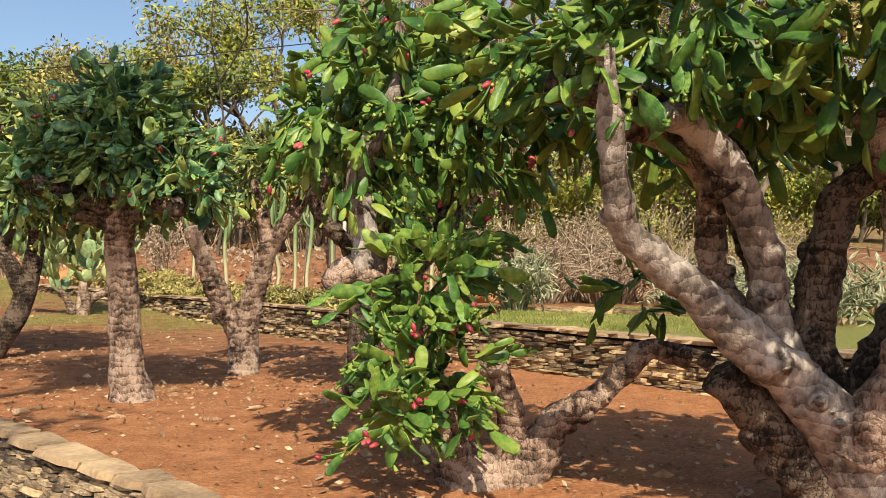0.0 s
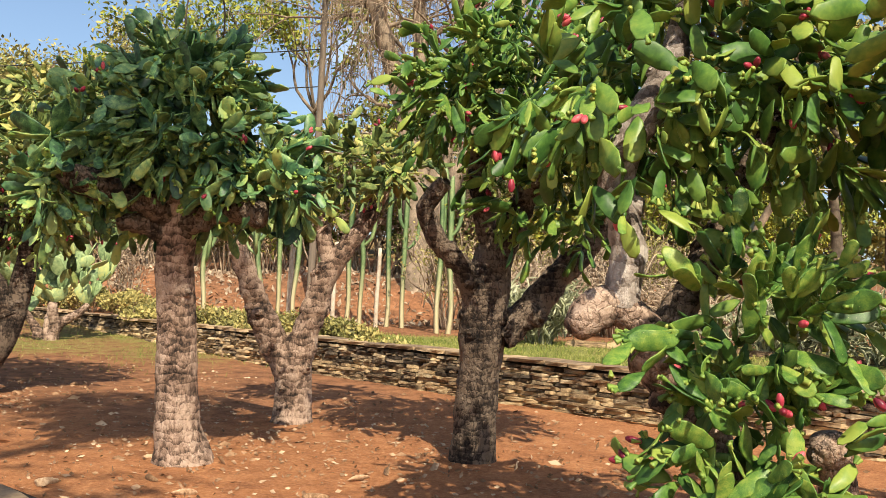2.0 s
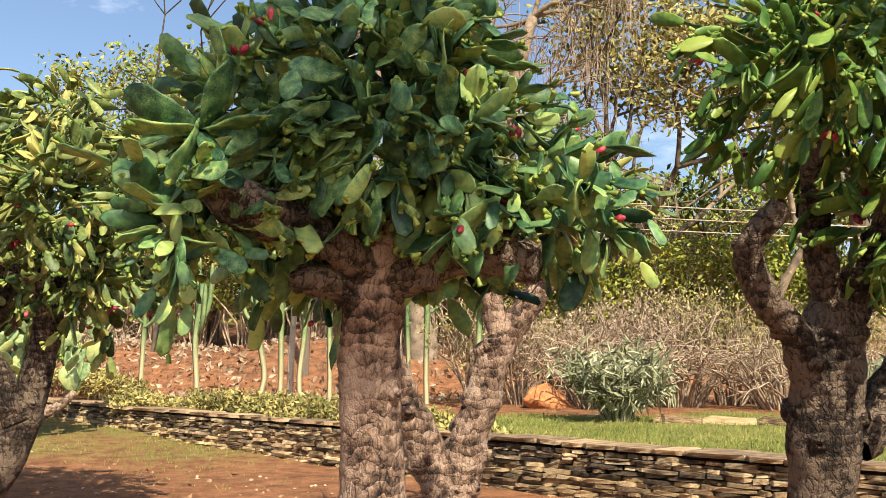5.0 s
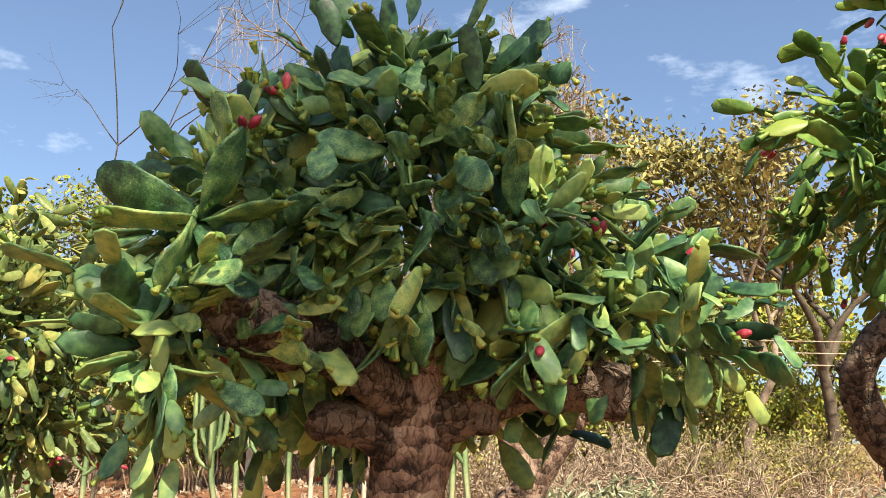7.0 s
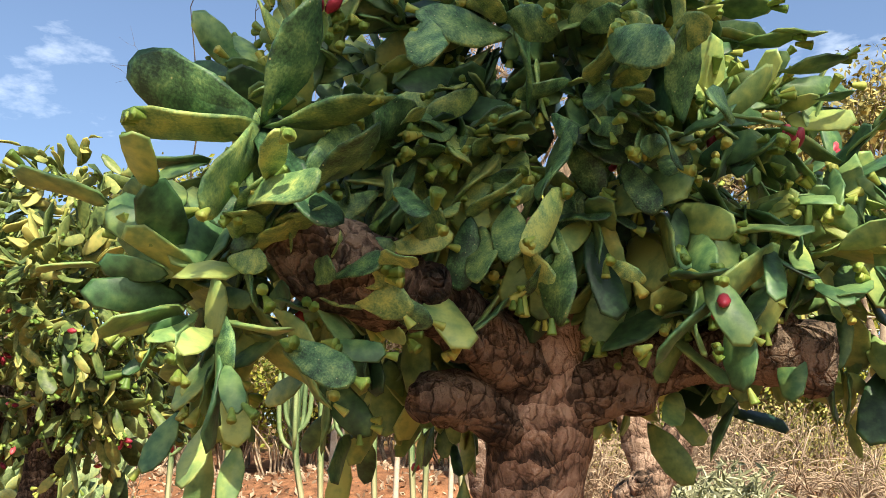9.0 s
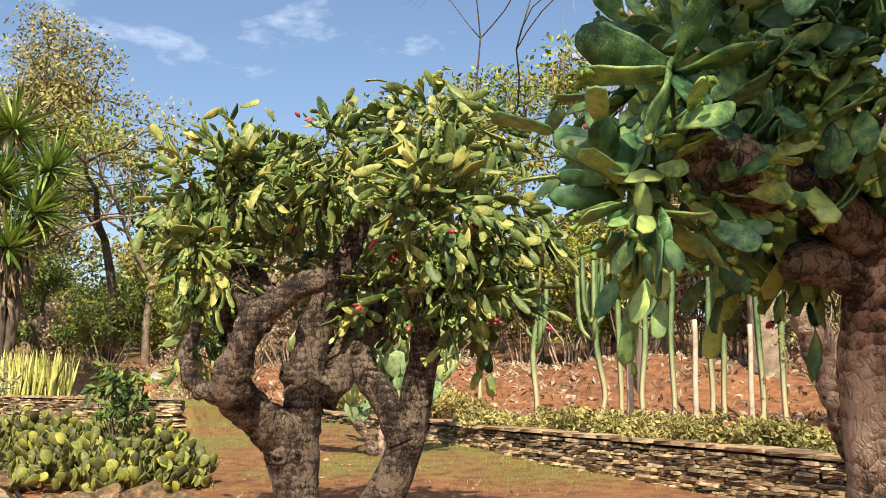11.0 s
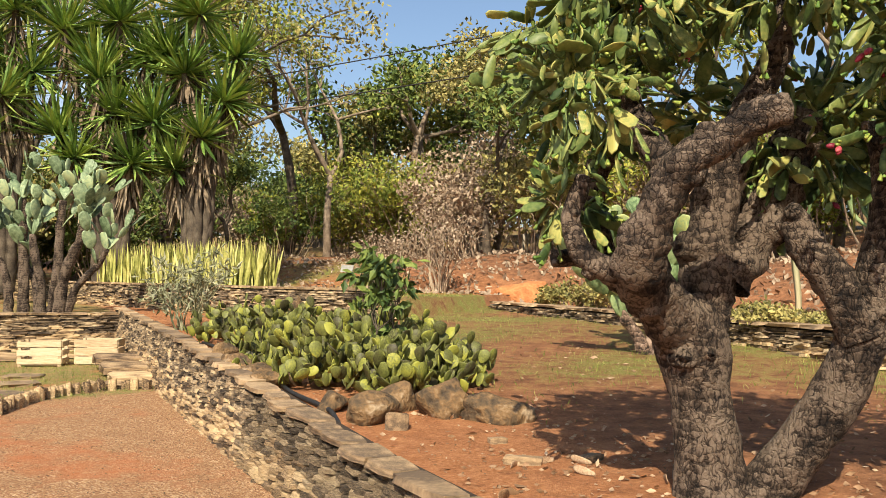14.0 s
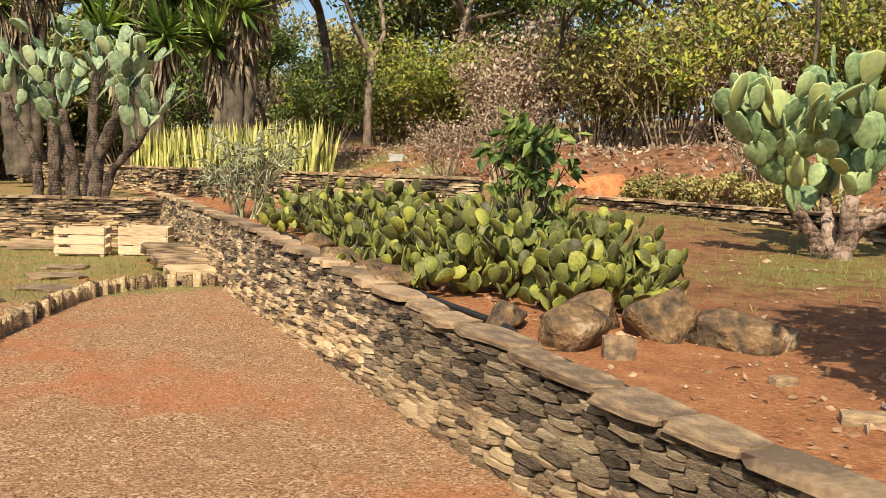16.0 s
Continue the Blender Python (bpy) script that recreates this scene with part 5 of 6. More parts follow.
# woods and big trees behind
rt = random.Random(201)
bt = empty("bare_tree", on_ground(-1.8, 29.4), "tall leafless tree with pale diverging trunks and hanging twigs", "tree")
bz = ground_z(-1.8, 29.4)
for k, rows in enumerate([[(-1.8, 29.4, bz - 0.2, 0.42), (-1.85, 29.4, 3.2, 0.33), (-2.3, 29.3, 6.0, 0.26), (-3.0, 29.2, 8.3, 0.22), (-3.6, 29.0, 10.0, 0.16)], [(-1.8, 29.4, 3.0, 0.28), (-1.8, 29.5, 5.2, 0.24), (-1.95, 29.6, 8.0, 0.2), (-2.2, 29.6, 10.5, 0.15)], [(-1.75, 29.4, 3.0, 0.28), (-1.2, 29.3, 5.0, 0.23), (-0.7, 29.2, 7.5, 0.19), (-0.2, 29.0, 10.0, 0.14)], [(-1.7, 29.4, 2.8, 0.26), (-0.6, 29.2, 5.0, 0.22), (0.1, 29.1, 7.2, 0.19), (0.8, 29.0, 9.8, 0.14)]]):
    s = Soup()
    tube(s, rows, 12, 0.1, 1.5, 0.2)
    part("trunk", s, M_BGBARK, bt)
    tw, en = Soup(), []
    for j in range(2, len(rows)):
        for _ in range(5):
            fork(rt, tw, np.array(rows[j][:3]), np.array([rt.gauss(0, 1), rt.gauss(0, 0.7), rt.gauss(0.2, 0.5)]), rt.uniform(0.9, 1.7), 0.07, 4, en, 0.5, 0.12, 5)
    part("branch", tw, M_BGBARK, bt)
    hang = Soup()
    for e, d, q in en:
        if q <= 2 and rt.random() < 0.6:
            l = rt.uniform(0.5, 1.5)
            tube(hang, [(*e, 0.008), (e[0] + rt.gauss(0, 0.08), e[1], e[2] - l * 0.5, 0.006), (e[0] + rt.gauss(0, 0.15), e[1], e[2] - l, 0.004)], 3, step=0.4, cap=False)
    part("twig_veil", hang, M_DRY, bt, kind="stuff")
tree(-11.0, 38.0, 8.5, "pine_tree", "feathery green tree behind the bed", 202, M_DARKBARK, M_LEAF, 60, 0.9, (0.14, 0.28), 4, 0.5, 0.32, 0.2)
tree(-8.3, 40.0, 12, "feathery_tree", "tall feathery tree against the sky", 203, M_DARKBARK, M_LEAFBRIGHT, 60, 1.0, (0.14, 0.28), 4, 0.5, 0.3, 0.22)
tree(-15.5, 43.0, 9, "feathery_tree", "tall feathery tree against the sky", 204, M_DARKBARK, M_LEAFOLIVE, 60, 1.0, (0.14, 0.28), 4, 0.5, 0.3, 0.22)
tree(-20.5, 42.0, 12.5, "umbrella_tree", "flat-crowned dark tree with pale forking limbs", 205, M_BGBARK, M_LEAF, 100, 1.1, (0.16, 0.32), 4, 0.65, 0.26, 0.3)
tree(-31.0, 40.0, 17, "umbrella_tree", "dark tree with thin foliage", 206, M_DARKBARK, M_LEAFOLIVE, 260, 1.5, (0.1, 0.24), 4, 0.6, 0.3, 0.25)
tree(-27.0, 36.0, 12, "bare_tree", "bare grey tree with spreading limbs", 207, M_BGBARK, None, 0, 0, (0.1, 0.2), 5, 0.5, 0.3, 0.22)
tree(4.0, 33.0, 11, "feathery_tree", "tall tree with brownish dry foliage", 208, M_DARKBARK, M_LEAFOLIVE, 80, 1.1, (0.16, 0.32), 4, 0.5, 0.3, 0.22)
tree(10.0, 31.0, 10, "feathery_tree", "tall tree with brownish dry foliage", 209, M_DARKBARK, M_LEAFOLIVE, 80, 1.1, (0.16, 0.32), 4, 0.5, 0.3, 0.22)
tree(7.2, 29.5, 11, "feathery_tree", "tall twiggy tree with sparse brownish leaves", 221, M_BGBARK, M_LEAFOLIVE, 26, 1.0, (0.12, 0.24), 5, 0.5, 0.27, 0.16)
tree(5.2, 35.0, 13, "bare_tree", "tall bare tree with fine pale twigs", 222, M_BGBARK, None, 0, 0, (0.1, 0.2), 6, 0.5, 0.26, 0.17)
tree(10.5, 34.0, 13, "feathery_tree", "tall twiggy tree with sparse brownish leaves", 223, M_BGBARK, M_LEAFOLIVE, 26, 1.0, (0.12, 0.24), 5, 0.5, 0.27, 0.16)
for i, (x, y, h) in enumerate([(-23.5, 40.0, 11.5), (-17.5, 42.0, 10), (-13.5, 41.0, 10), (-10.8, 42.0, 11), (-5.5, 37.0, 11.5), (-2.5, 38.5, 12), (0.5, 37.0, 10)]):
    tree(x, y, h, "feathery_tree", "tall feathery tree with thin olive foliage", 231 + i, M_BGBARK, (M_LEAFBRIGHT, M_LEAFOLIVE)[i % 2], 55, 0.9, (0.12, 0.26), 4, 0.5, 0.29, 0.17)
tree(-15.5, 36.0, 7, "small_tree", "small green tree at the wood's edge", 210, M_DARKBARK, M_LEAF, 70, 0.7, (0.12, 0.22), 4, 0.5, 0.3, 0.14)
tree(-24.0, 34.5, 5.5, "small_tree", "small green tree at the wood's edge", 211, M_DARKBARK, M_LEAF, 90, 0.6, (0.1, 0.2), 4, 0.5, 0.28, 0.12)
tree(-38.0, 38.0, 17, "umbrella_tree", "dark tree with thin foliage", 212, M_DARKBARK, M_LEAFOLIVE, 260, 1.5, (0.1, 0.24), 4, 0.6, 0.3, 0.25)
tree(-26.0, 41.0, 17, "umbrella_tree", "dark tree with thin foliage", 213, M_DARKBARK, M_LEAFOLIVE, 260, 1.5, (0.1, 0.24), 4, 0.6, 0.3, 0.25)
tree(-34.0, 33.0, 15, "bare_tree", "bare grey tree with spreading limbs", 214, M_BGBARK, None, 0, 0, (0.1, 0.2), 5, 0.55, 0.3, 0.22)

tree(-8.5, 31.5, 15, "bare_tree", "slim bare tree with fine dark twigs against the sky", 215, M_DARKBARK, None, 0, 0, (0.1, 0.2), 5, 0.5, 0.36, 0.05)
rb = random.Random(31)
for i in range(34):
    x = -32 + i * 1.25 + rb.uniform(-0.4, 0.4)
    y = bank_y(x) + rb.uniform(5.5, 9.5)
    lf = rb.choice((M_LEAFOLIVE, M_LEAFBRIGHT, M_LEAFOLIVE, M_LEAFBRIGHT, M_DRY, M_LEAF))
    shrub(x, y, rb.uniform(2.4, 4.2), rb.uniform(1.5, 2.1), "tangled dry bush with thin leaves at the wood's edge", 300 + i, lf, M_DRY, 14, 26, (0.1, 0.24), group="bushes along the bank")
for i in range(40):
    x = -46 + i * 1.7 + rb.uniform(-0.6, 0.6)
    y = bank_y(x) + rb.uniform(11, 26)
    tree(x, y, rb.uniform(4.5, 6) if -20 < x < -5 else rb.uniform(6.5, 10), "woodland_tree", "slender woodland tree with olive foliage", 400 + i, M_DARKBARK, rb.choice((M_LEAFOLIVE, M_LEAF, M_LEAFOLIVE, M_LEAFBRIGHT)), 70, 1.3, (0.22, 0.42), 3, 0.6, 0.34, 0.13)
for i in range(30):
    x = -52 + i * 2.6 + rb.uniform(-0.8, 0.8)
    y = bank_y(x) + rb.uniform(24, 34)
    shrub(x, y, rb.uniform(3.5, 5.5), rb.uniform(2.2, 3.2), "dense thicket under the woodland trees", 450 + i, rb.choice((M_LEAFOLIVE, M_LEAF)), M_DRY, 14, 30, (0.25, 0.5), group="thicket in the wood")

for i in range(16):
    x, y = -34 - rb.uniform(0, 16), 20 + i * 1.5 + rb.uniform(-1, 1)
    shrub(x, y, rb.uniform(3.5, 5.5), rb.uniform(2.2, 3.2), "dense thicket under the woodland trees", 480 + i, rb.choice((M_LEAFOLIVE, M_LEAF)), M_DRY, 14, 30, (0.2, 0.4), group="thicket in the wood")
for i in range(9):
    x, y = -31 - rb.uniform(0, 4), 26 + i * 1.5
    shrub(x, y, rb.uniform(3, 5), 2.2, "dense thicket under the woodland trees", 520 + i, rb.choice((M_LEAFOLIVE, M_LEAF)), M_DRY, 18, 34, (0.15, 0.32), group="thicket in the wood")
for i in range(14):
    x, y = -36 - rb.uniform(0, 12), 22 + i * 1.5
    tree(x, y, rb.uniform(8, 12), "woodland_tree", "slender woodland tree with olive foliage", 560 + i, M_DARKBARK, rb.choice((M_LEAFOLIVE, M_LEAF)), 90, 1.3, (0.2, 0.36), 3, 0.6, 0.34, 0.13)

# scrub on the terrace and along the back wall
for i, (x, y, h, w) in enumerate([(0.35, 20.1, 1.35, 0.6), (3.7, 19.0, 1.1, 0.9), (4.8, 17.5, 1.4, 1.2)]):
    shrub(x, y, h, w, "grey-green leafless shrub with dense arching twigs", 330 + i, M_GREYTWIG, M_GREYTWIG, 40, 4, (0.12, 0.26), shape=NARROW, droop=0.25, group="grey twiggy shrubs on the grass")
for i in range(9):
    x = -6.9 + i * 0.62 + rb.uniform(-0.2, 0.2)
    y = 12.7 + (1.0 - x) * 1.1 + rb.uniform(0.6, 1.3)
    shrub(x, y, rb.uniform(0.25, 0.5), 0.5, "low straggling grey-green ground cover on the wall top", 350 + i, M_LEAFOLIVE, M_DRY, 16, 14, (0.04, 0.09), group="low scrub on the wall top")
for i, (x, y, h, w) in enumerate([(0.9, 23.4, 2.3, 1.5), (2.5, 23.9, 2.6, 1.6), (4.2, 23.0, 2.3, 1.6), (5.6, 21.4, 2.2, 1.5)]):
    shrub(x, y, h, w, "tangled thicket of bare pale arching twigs", 340 + i, None, M_DRY, 46, 0, droop=0.3, group="bare thickets behind the grass", spread=0.75)
for i in range(12):
    x = -1.0 + i * 0.7
    y = 25.0 + rb.uniform(-0.7, 1.2)
    shrub(x, y, rb.uniform(1.2, 2.3), 0.8, "dry reddish twiggy bush at the foot of the bank", 370 + i, rb.choice((M_DRY, M_LEAFOLIVE)), M_DRY, 22, 8, (0.05, 0.1), group="dry bushes below the bank")
for i, (x, y, h) in enumerate([(-14.8, 30.6, 2.2), (-9.0, 28.3, 1.9), (-16.5, 31.0, 1.6)]):
    shrub(x, y, h, 0.6, "upright bare bush with thin grey stems", 390 + i, M_DRY, M_DRY, 18, 6, (0.06, 0.12), group="bare bushes on the bank")
for i, (x, y, h, w) in enumerate([(-9.6, 27.6, 0.7, 1.0), (-8.2, 26.4, 0.6, 0.9), (-10.8, 28.3, 0.6, 0.9)]):
    shrub(x, y, h, w, "low green bush beside the wall end", 395 + i, M_LEAFOLIVE, M_DRY, 18, 16, (0.06, 0.12), group="low green bushes")

# ---- yuccas ----
ry = random.Random(55)
rose = []
for k in range(4):
    s = Soup()
    for _ in range(125):
        o = outward(ry)
        o[2] = o[2] * 0.75 + 0.28
        o = o / np.linalg.norm(o)
        l = ry.uniform(0.75, 1.15)
        sag = ry.uniform(0.0, 0.16)
        v = np.array([(-0.02, 0, 0), (0.02, 0, 0), (0.036, 0.0, 0.4), (0, 0.02, 0.4), (-0.036, 0.0, 0.4), (0.024, -sag * 0.4, 0.75), (-0.024, -sag * 0.4, 0.75), (0, -sag, 1.0)])
        s.add(v, [(0, 1, 2, 3), (0, 3, 4), (4, 3, 5, 6), (3, 2, 5), (6, 5, 7)], Matrix.Translation(Vector(o) * 0.04) @ turned(o, ry.choice((0, 3.14)) + ry.gauss(0, 0.3)) @ Matrix.Diagonal((1, l, l, 1)))
    rose.append(s.mesh("rosette", M_YUCCA, False))


def yucca(x, y, z, heads, seed, label="yucca with shaggy trunks and spiky green rosettes"):
    """heads: (along, depth, height) of each rosette over the foot."""
    rng = random.Random(seed)
    t = empty("yucca", (x, y, z), label, "yucca", "yuccas on the terrace")
    for al, de, hz in heads:
        s, sk = Soup(), Soup()
        hx, hy = al * 0.909 - de * 0.416, al * 0.416 + de * 0.909
        bx, by = x + hx * 0.2, y + hy * 0.2
        tube(s, [(bx, by, z - 0.1, 0.2), (x + hx * 0.4, y + hy * 0.4, z + hz * 0.45, 0.13), (x + hx, y + hy, z + hz, 0.09)], 8, 0.25, 5, 0.15)
        part("trunk", s, M_DARKBARK, t)
        for _ in range(60):
            k = rng.uniform(0.68, 0.99)
            a = rng.uniform(0, 6.28)
            f = 0.4 + 0.6 * (k - 0.45) / 0.55 if k > 0.45 else 0.2 + 0.2 * k / 0.45
            p = (x + hx * f + math.cos(a) * 0.1, y + hy * f + math.sin(a) * 0.1, z + hz * k)
            sk.add(NARROW[0] * np.array([0.5, 1, 1]), NARROW[1], pose_pad(p, (math.cos(a) * 0.3, math.sin(a) * 0.3, -1), rng.uniform(0, 6), rng.uniform(0.5, 0.9)))
        part("dry_skirt", sk, M_YDRY, t, "hanging dead straw-coloured leaves", smooth=False, kind="stuff")
        g = rng.uniform(1.15, 1.45)
        ob = placed("rosette", rng.choice(rose), Matrix.Translation((x + hx, y + hy, z + hz)) @ turned((hx * 0.12 + rng.gauss(0, 0.15), hy * 0.12 + rng.gauss(0, 0.15), 1), rng.uniform(0, 6)) @ Matrix.Diagonal((g, g, g, 1)), t)
        tagged(ob, kind="stuff")


yucca(-23.2, 28.2, 0.7, [(-1.4, 0, 6.9), (0, 0.2, 7.2), (-0.3, -0.4, 5.5), (1.1, -0.3, 4.4), (-1.5, 0.1, 4.1), (0.7, 0.4, 6.2), (-0.7, 0.5, 6.1), (0.1, -0.3, 4.6), (-0.9, -0.4, 3.4), (0.6, -0.4, 3.3)], 501)
yucca(-21.2, 29.1, 0.7, [(0, 0, 7.35), (0.65, 0.1, 5.05), (-0.3, -0.3, 5.7), (-0.9, 0.3, 6.3), (0.15, -0.3, 4.0), (0.9, 0.4, 6.3), (-0.6, 0, 3.2)], 502)
yucca(-25.8, 27.0, 0.7, [(0.2, 0, 7.4), (0, -0.3, 5.05), (-0.8, 0.2, 6.4), (0.6, 0.2, 5.8), (-0.6, -0.2, 4.0), (-1.6, 0.3, 7.4), (-1.6, 0, 5.2)], 503)
yucca(-28.6, 28.0, 0.7, [(0.2, 0, 5.4), (0.9, 0.3, 6.6), (-0.5, 0, 7.3), (-1.0, 0.2, 4.6)], 504)

# ---- snake plants ----
for i, (x, y, n, sp) in enumerate([(-18.4, 26.2, 190, 0.8), (-17.2, 25.6, 150, 0.7), (-19.8, 26.9, 190, 0.8), (-21.2, 27.5, 160, 0.8), (-22.6, 28.0, 120, 0.8)]):
    rng = random.Random(520 + i)
    t = empty("snake_plant", (x, y, 0.72), "clump of upright yellow-edged snake plant leaves", "plant", "snake plants on the terrace")
    s = Soup()
    for _ in range(n):
        a, k = rng.uniform(0, 6.28), rng.random() ** 0.5
        p = (x + math.cos(a) * k * sp, y + math.sin(a) * k * sp * 0.6, 0.68)
        s.add(np.array([(-0.022, 0, 0), (0.022, 0, 0), (0.03, 0.012, 0.5), (-0.03, 0.012, 0.5), (0, 0, 1), (0, -0.02, 0.4)]), [(0, 1, 2, 3), (3, 2, 4), (0, 5, 1), (5, 2, 1), (0, 3, 5)], pose_pad(p, (rng.gauss(0, 0.12), rng.gauss(0, 0.12), 1), rng.uniform(0, 6), rng.uniform(0.8, 1.3)))
    part("foliage", s, M_SNAKE, t, smooth=False, kind="stuff")
shrub(-15.0, 20.9, 1.1, 0.5, "spindly pale green succulent shrub at the wall end", 540, M_GREYTWIG, M_GREYTWIG, 16, 5, (0.1, 0.2), shape=NARROW)

# ---- kerb, crates, steps ----
rk = random.Random(9)
ks = slab_mesh(rk, M_STONELIGHT, "kerb_stone")
kt = empty("kerb", (-14.0, 17.6, PATH_Z), "edging of upright pale stones round the grass", "kerb", kind="structure")
curve = spline([(-12.0, 13.2, 0, 0), (-12.9, 14.9, 0, 0), (-13.6, 16.1, 0, 0), (-14.15, 17.3, 0, 0), (-14.15, 18.2, 0, 0), (-13.75, 18.6, 0, 0)], 0.12)
for q in curve:
    placed("kerb_stone", ks, Matrix.Translation((q[0] + rk.gauss(0, 0.015), q[1], PATH_Z + 0.04)) @ Matrix.Rotation(rk.uniform(0, 3), 4, "Z") @ Matrix.Diagonal((0.1, 0.09, rk.uniform(0.17, 0.22), 1)), kt)
tk = empty("kerb", (0.7, 19.6, 0.5), "low pale stone kerb behind the terrace grass", "kerb", kind="structure")
kerb_line = spline([(0.7, 19.7, 0, 0), (2.0, 19.35, 0, 0), (3.6, 18.5, 0, 0), (5.2, 17.2, 0, 0)], 0.5)
for a, b in zip(kerb_line[:-1], kerb_line[1:]):
    q = (a + b) / 2
    placed("kerb_stone", ks, Matrix.Translation((q[0], q[1], ground_z(q[0], q[1]) + 0.02)) @ Matrix.Rotation(math.atan2(b[1] - a[1], b[0] - a[0]), 4, "Z") @ Matrix.Diagonal((np.linalg.norm(b - a) * 0.98, 0.14, 0.16, 1)), tk)
st = empty("stone_step", (-14.4, 19.3, PATH_Z), "low stacked stone steps beside the path wall", "step", kind="structure")
for x, y, l, w, z in ((-14.0, 18.85, 0.95, 0.4, 0.05), (-14.25, 19.2, 0.95, 0.7, 0.11), (-14.9, 19.7, 0.9, 0.9, 0.17), (-15.6, 20.3, 0.9, 0.9, 0.22)):
    placed("slab", ks, Matrix.Translation((x, y, PATH_Z + z - 0.03)) @ Matrix.Rotation(2.38, 4, "Z") @ Matrix.Diagonal((w, l, 0.12, 1)), st)


def crate(x, y, a, slats):
    t = empty("wooden_crate", (x, y, PATH_Z), "small pale wooden slatted crate on the grass", "crate", "crates by the wall")
    m0 = Matrix.Translation((x, y, PATH_Z)) @ Matrix.Rotation(a, 4, "Z")
    bar = Soup()
    bm = bmesh.new()
    bmesh.ops.create_cube(bm, size=1)
    bmesh.ops.bevel(bm, geom=bm.edges[:], offset=0.02, segments=1, affect="EDGES")
    me = bpy.data.meshes.new("slat")
    bm.to_mesh(me)
    bm.free()
    me.materials.append(M_WOOD)
    for sx in (-0.3, 0.3):
        for sy in (-0.2, 0.2):
            placed("corner_post", me, m0 @ Matrix.Translation((sx, sy, 0.2)) @ Matrix.Diagonal((0.05, 0.05, 0.42, 1)), t)
    for k in range(3):
        for sy in (-0.23, 0.23):
            placed("slat", me, m0 @ Matrix.Translation((0, sy, 0.08 + k * 0.135)) @ Matrix.Diagonal((0.66, 0.018, slats, 1)), t)
        for sx in (-0.335, 0.335):
            placed("slat", me, m0 @ Matrix.Translation((sx, 0, 0.08 + k * 0.135)) @ Matrix.Diagonal((0.018, 0.44, slats, 1)), t)
    placed("base_board", me, m0 @ Matrix.Translation((0, 0, 0.02)) @ Matrix.Diagonal((0.62, 0.42, 0.02, 1)), t)


crate(-17.3, 20.3, 0.55, 0.085)
crate(-16.7, 20.9, 0.5, 0.12)
for i, (x, y, l, a) in enumerate([(-18.6, 20.6, 1.2, 0.3), (-18.2, 20.4, 0.9, 0.6), (-18.9, 21.0, 1.0, 0.1), (-16.0, 21.4, 0.7, 0.5), (-17.9, 21.3, 1.1, 0.35)]):
    ob = placed("loose_board", blk, Matrix.Translation((x, y, PATH_Z + 0.06)) @ Matrix.Rotation(a, 4, "Z") @ Matrix.Diagonal((l, 0.14, 0.06, 1)), None)
    tagged(ob, "loose pale board lying beside the crates", "board", "boards by the wall")

# ---- hose, pole, wires, sign, clay heap ----
hs = Soup()
rows = []
for k in range(18):
    s = 1.4 + k * 0.33
    q = PO + PD * s + PN * (0.44 + 0.03 * math.sin(k * 1.3))
    rows.append((q[0], q[1], ground_z(*q) + (0.03 if k else -0.02), 0.02))
tube(hs, rows, 8, step=0.08)
tagged(part("garden_hose", hs, M_BLACK), "dark hose lying along the top of the wall", "hose")
po = Soup()
tube(po, [(-4.5, 29.0, 0.5, 0.1), (-4.5, 29.0, 5, 0.09), (-4.5, 29.0, 10, 0.08)], 10, step=1.0)
pole = empty("utility_pole", (-4.5, 29.0, 0.5), "tall weathered wooden utility pole", "pole")
part("pole", po, M_POLE, pole)
for z0, z1, sag in ((7.6, 6.0, 0.4), (6.6, 5.3, 0.35)):
    w = Soup()
    tube(w, [(-4.5 - 30 * t, 29.0 + 1.5 * t, z0 + (z1 - z0) * t - sag * 4 * t * (1 - t), 0.016) for t in np.linspace(0, 1, 9)], 5, step=0.8)
    tagged(part("overhead_wire", w, M_BLACK), "thin dark overhead wire from the pole", "wire", "overhead wires")
for z0 in (5.5, 5.2, 4.9):
    w = Soup()
    tube(w, [(-4.5 + 25 * t, 29.0 + 1.0 * t, z0 - 0.3 * 4 * t * (1 - t), 0.014) for t in np.linspace(0, 1, 9)], 5, step=0.8)
    tagged(part("overhead_wire", w, M_PALEPOST), "thin pale overhead wire from the pole", "wire", "overhead wires")
for x, y, sx, sz in ((-12.6, 30.4, 0.9, 0.55), (0.1, 23.4, 0.6, 0.3)):
    ob = boulder(x, y, sx, sx * 0.8, sz, int(x * 10) + 300, 0, "clay_mound")
    ob.data.materials.clear()
    ob.data.materials.append(M_CLAY)
    ob.location.z = ground_z(x, y) + sz * 0.2
    tagged(ob, "heap of bright orange clay on the slope", "soil heap", "clay heaps")
sg = empty("plant_sign", on_ground(-18.9, 33.2), "small pale sign board on a short post", "sign")
s = Soup()
gz = ground_z(-18.9, 33.2)
tube(s, [(-18.9, 33.2, gz - 0.05, 0.03), (-18.9, 33.2, gz + 0.35, 0.03)], 6, step=0.2)
part("post", s, M_POLE, sg)
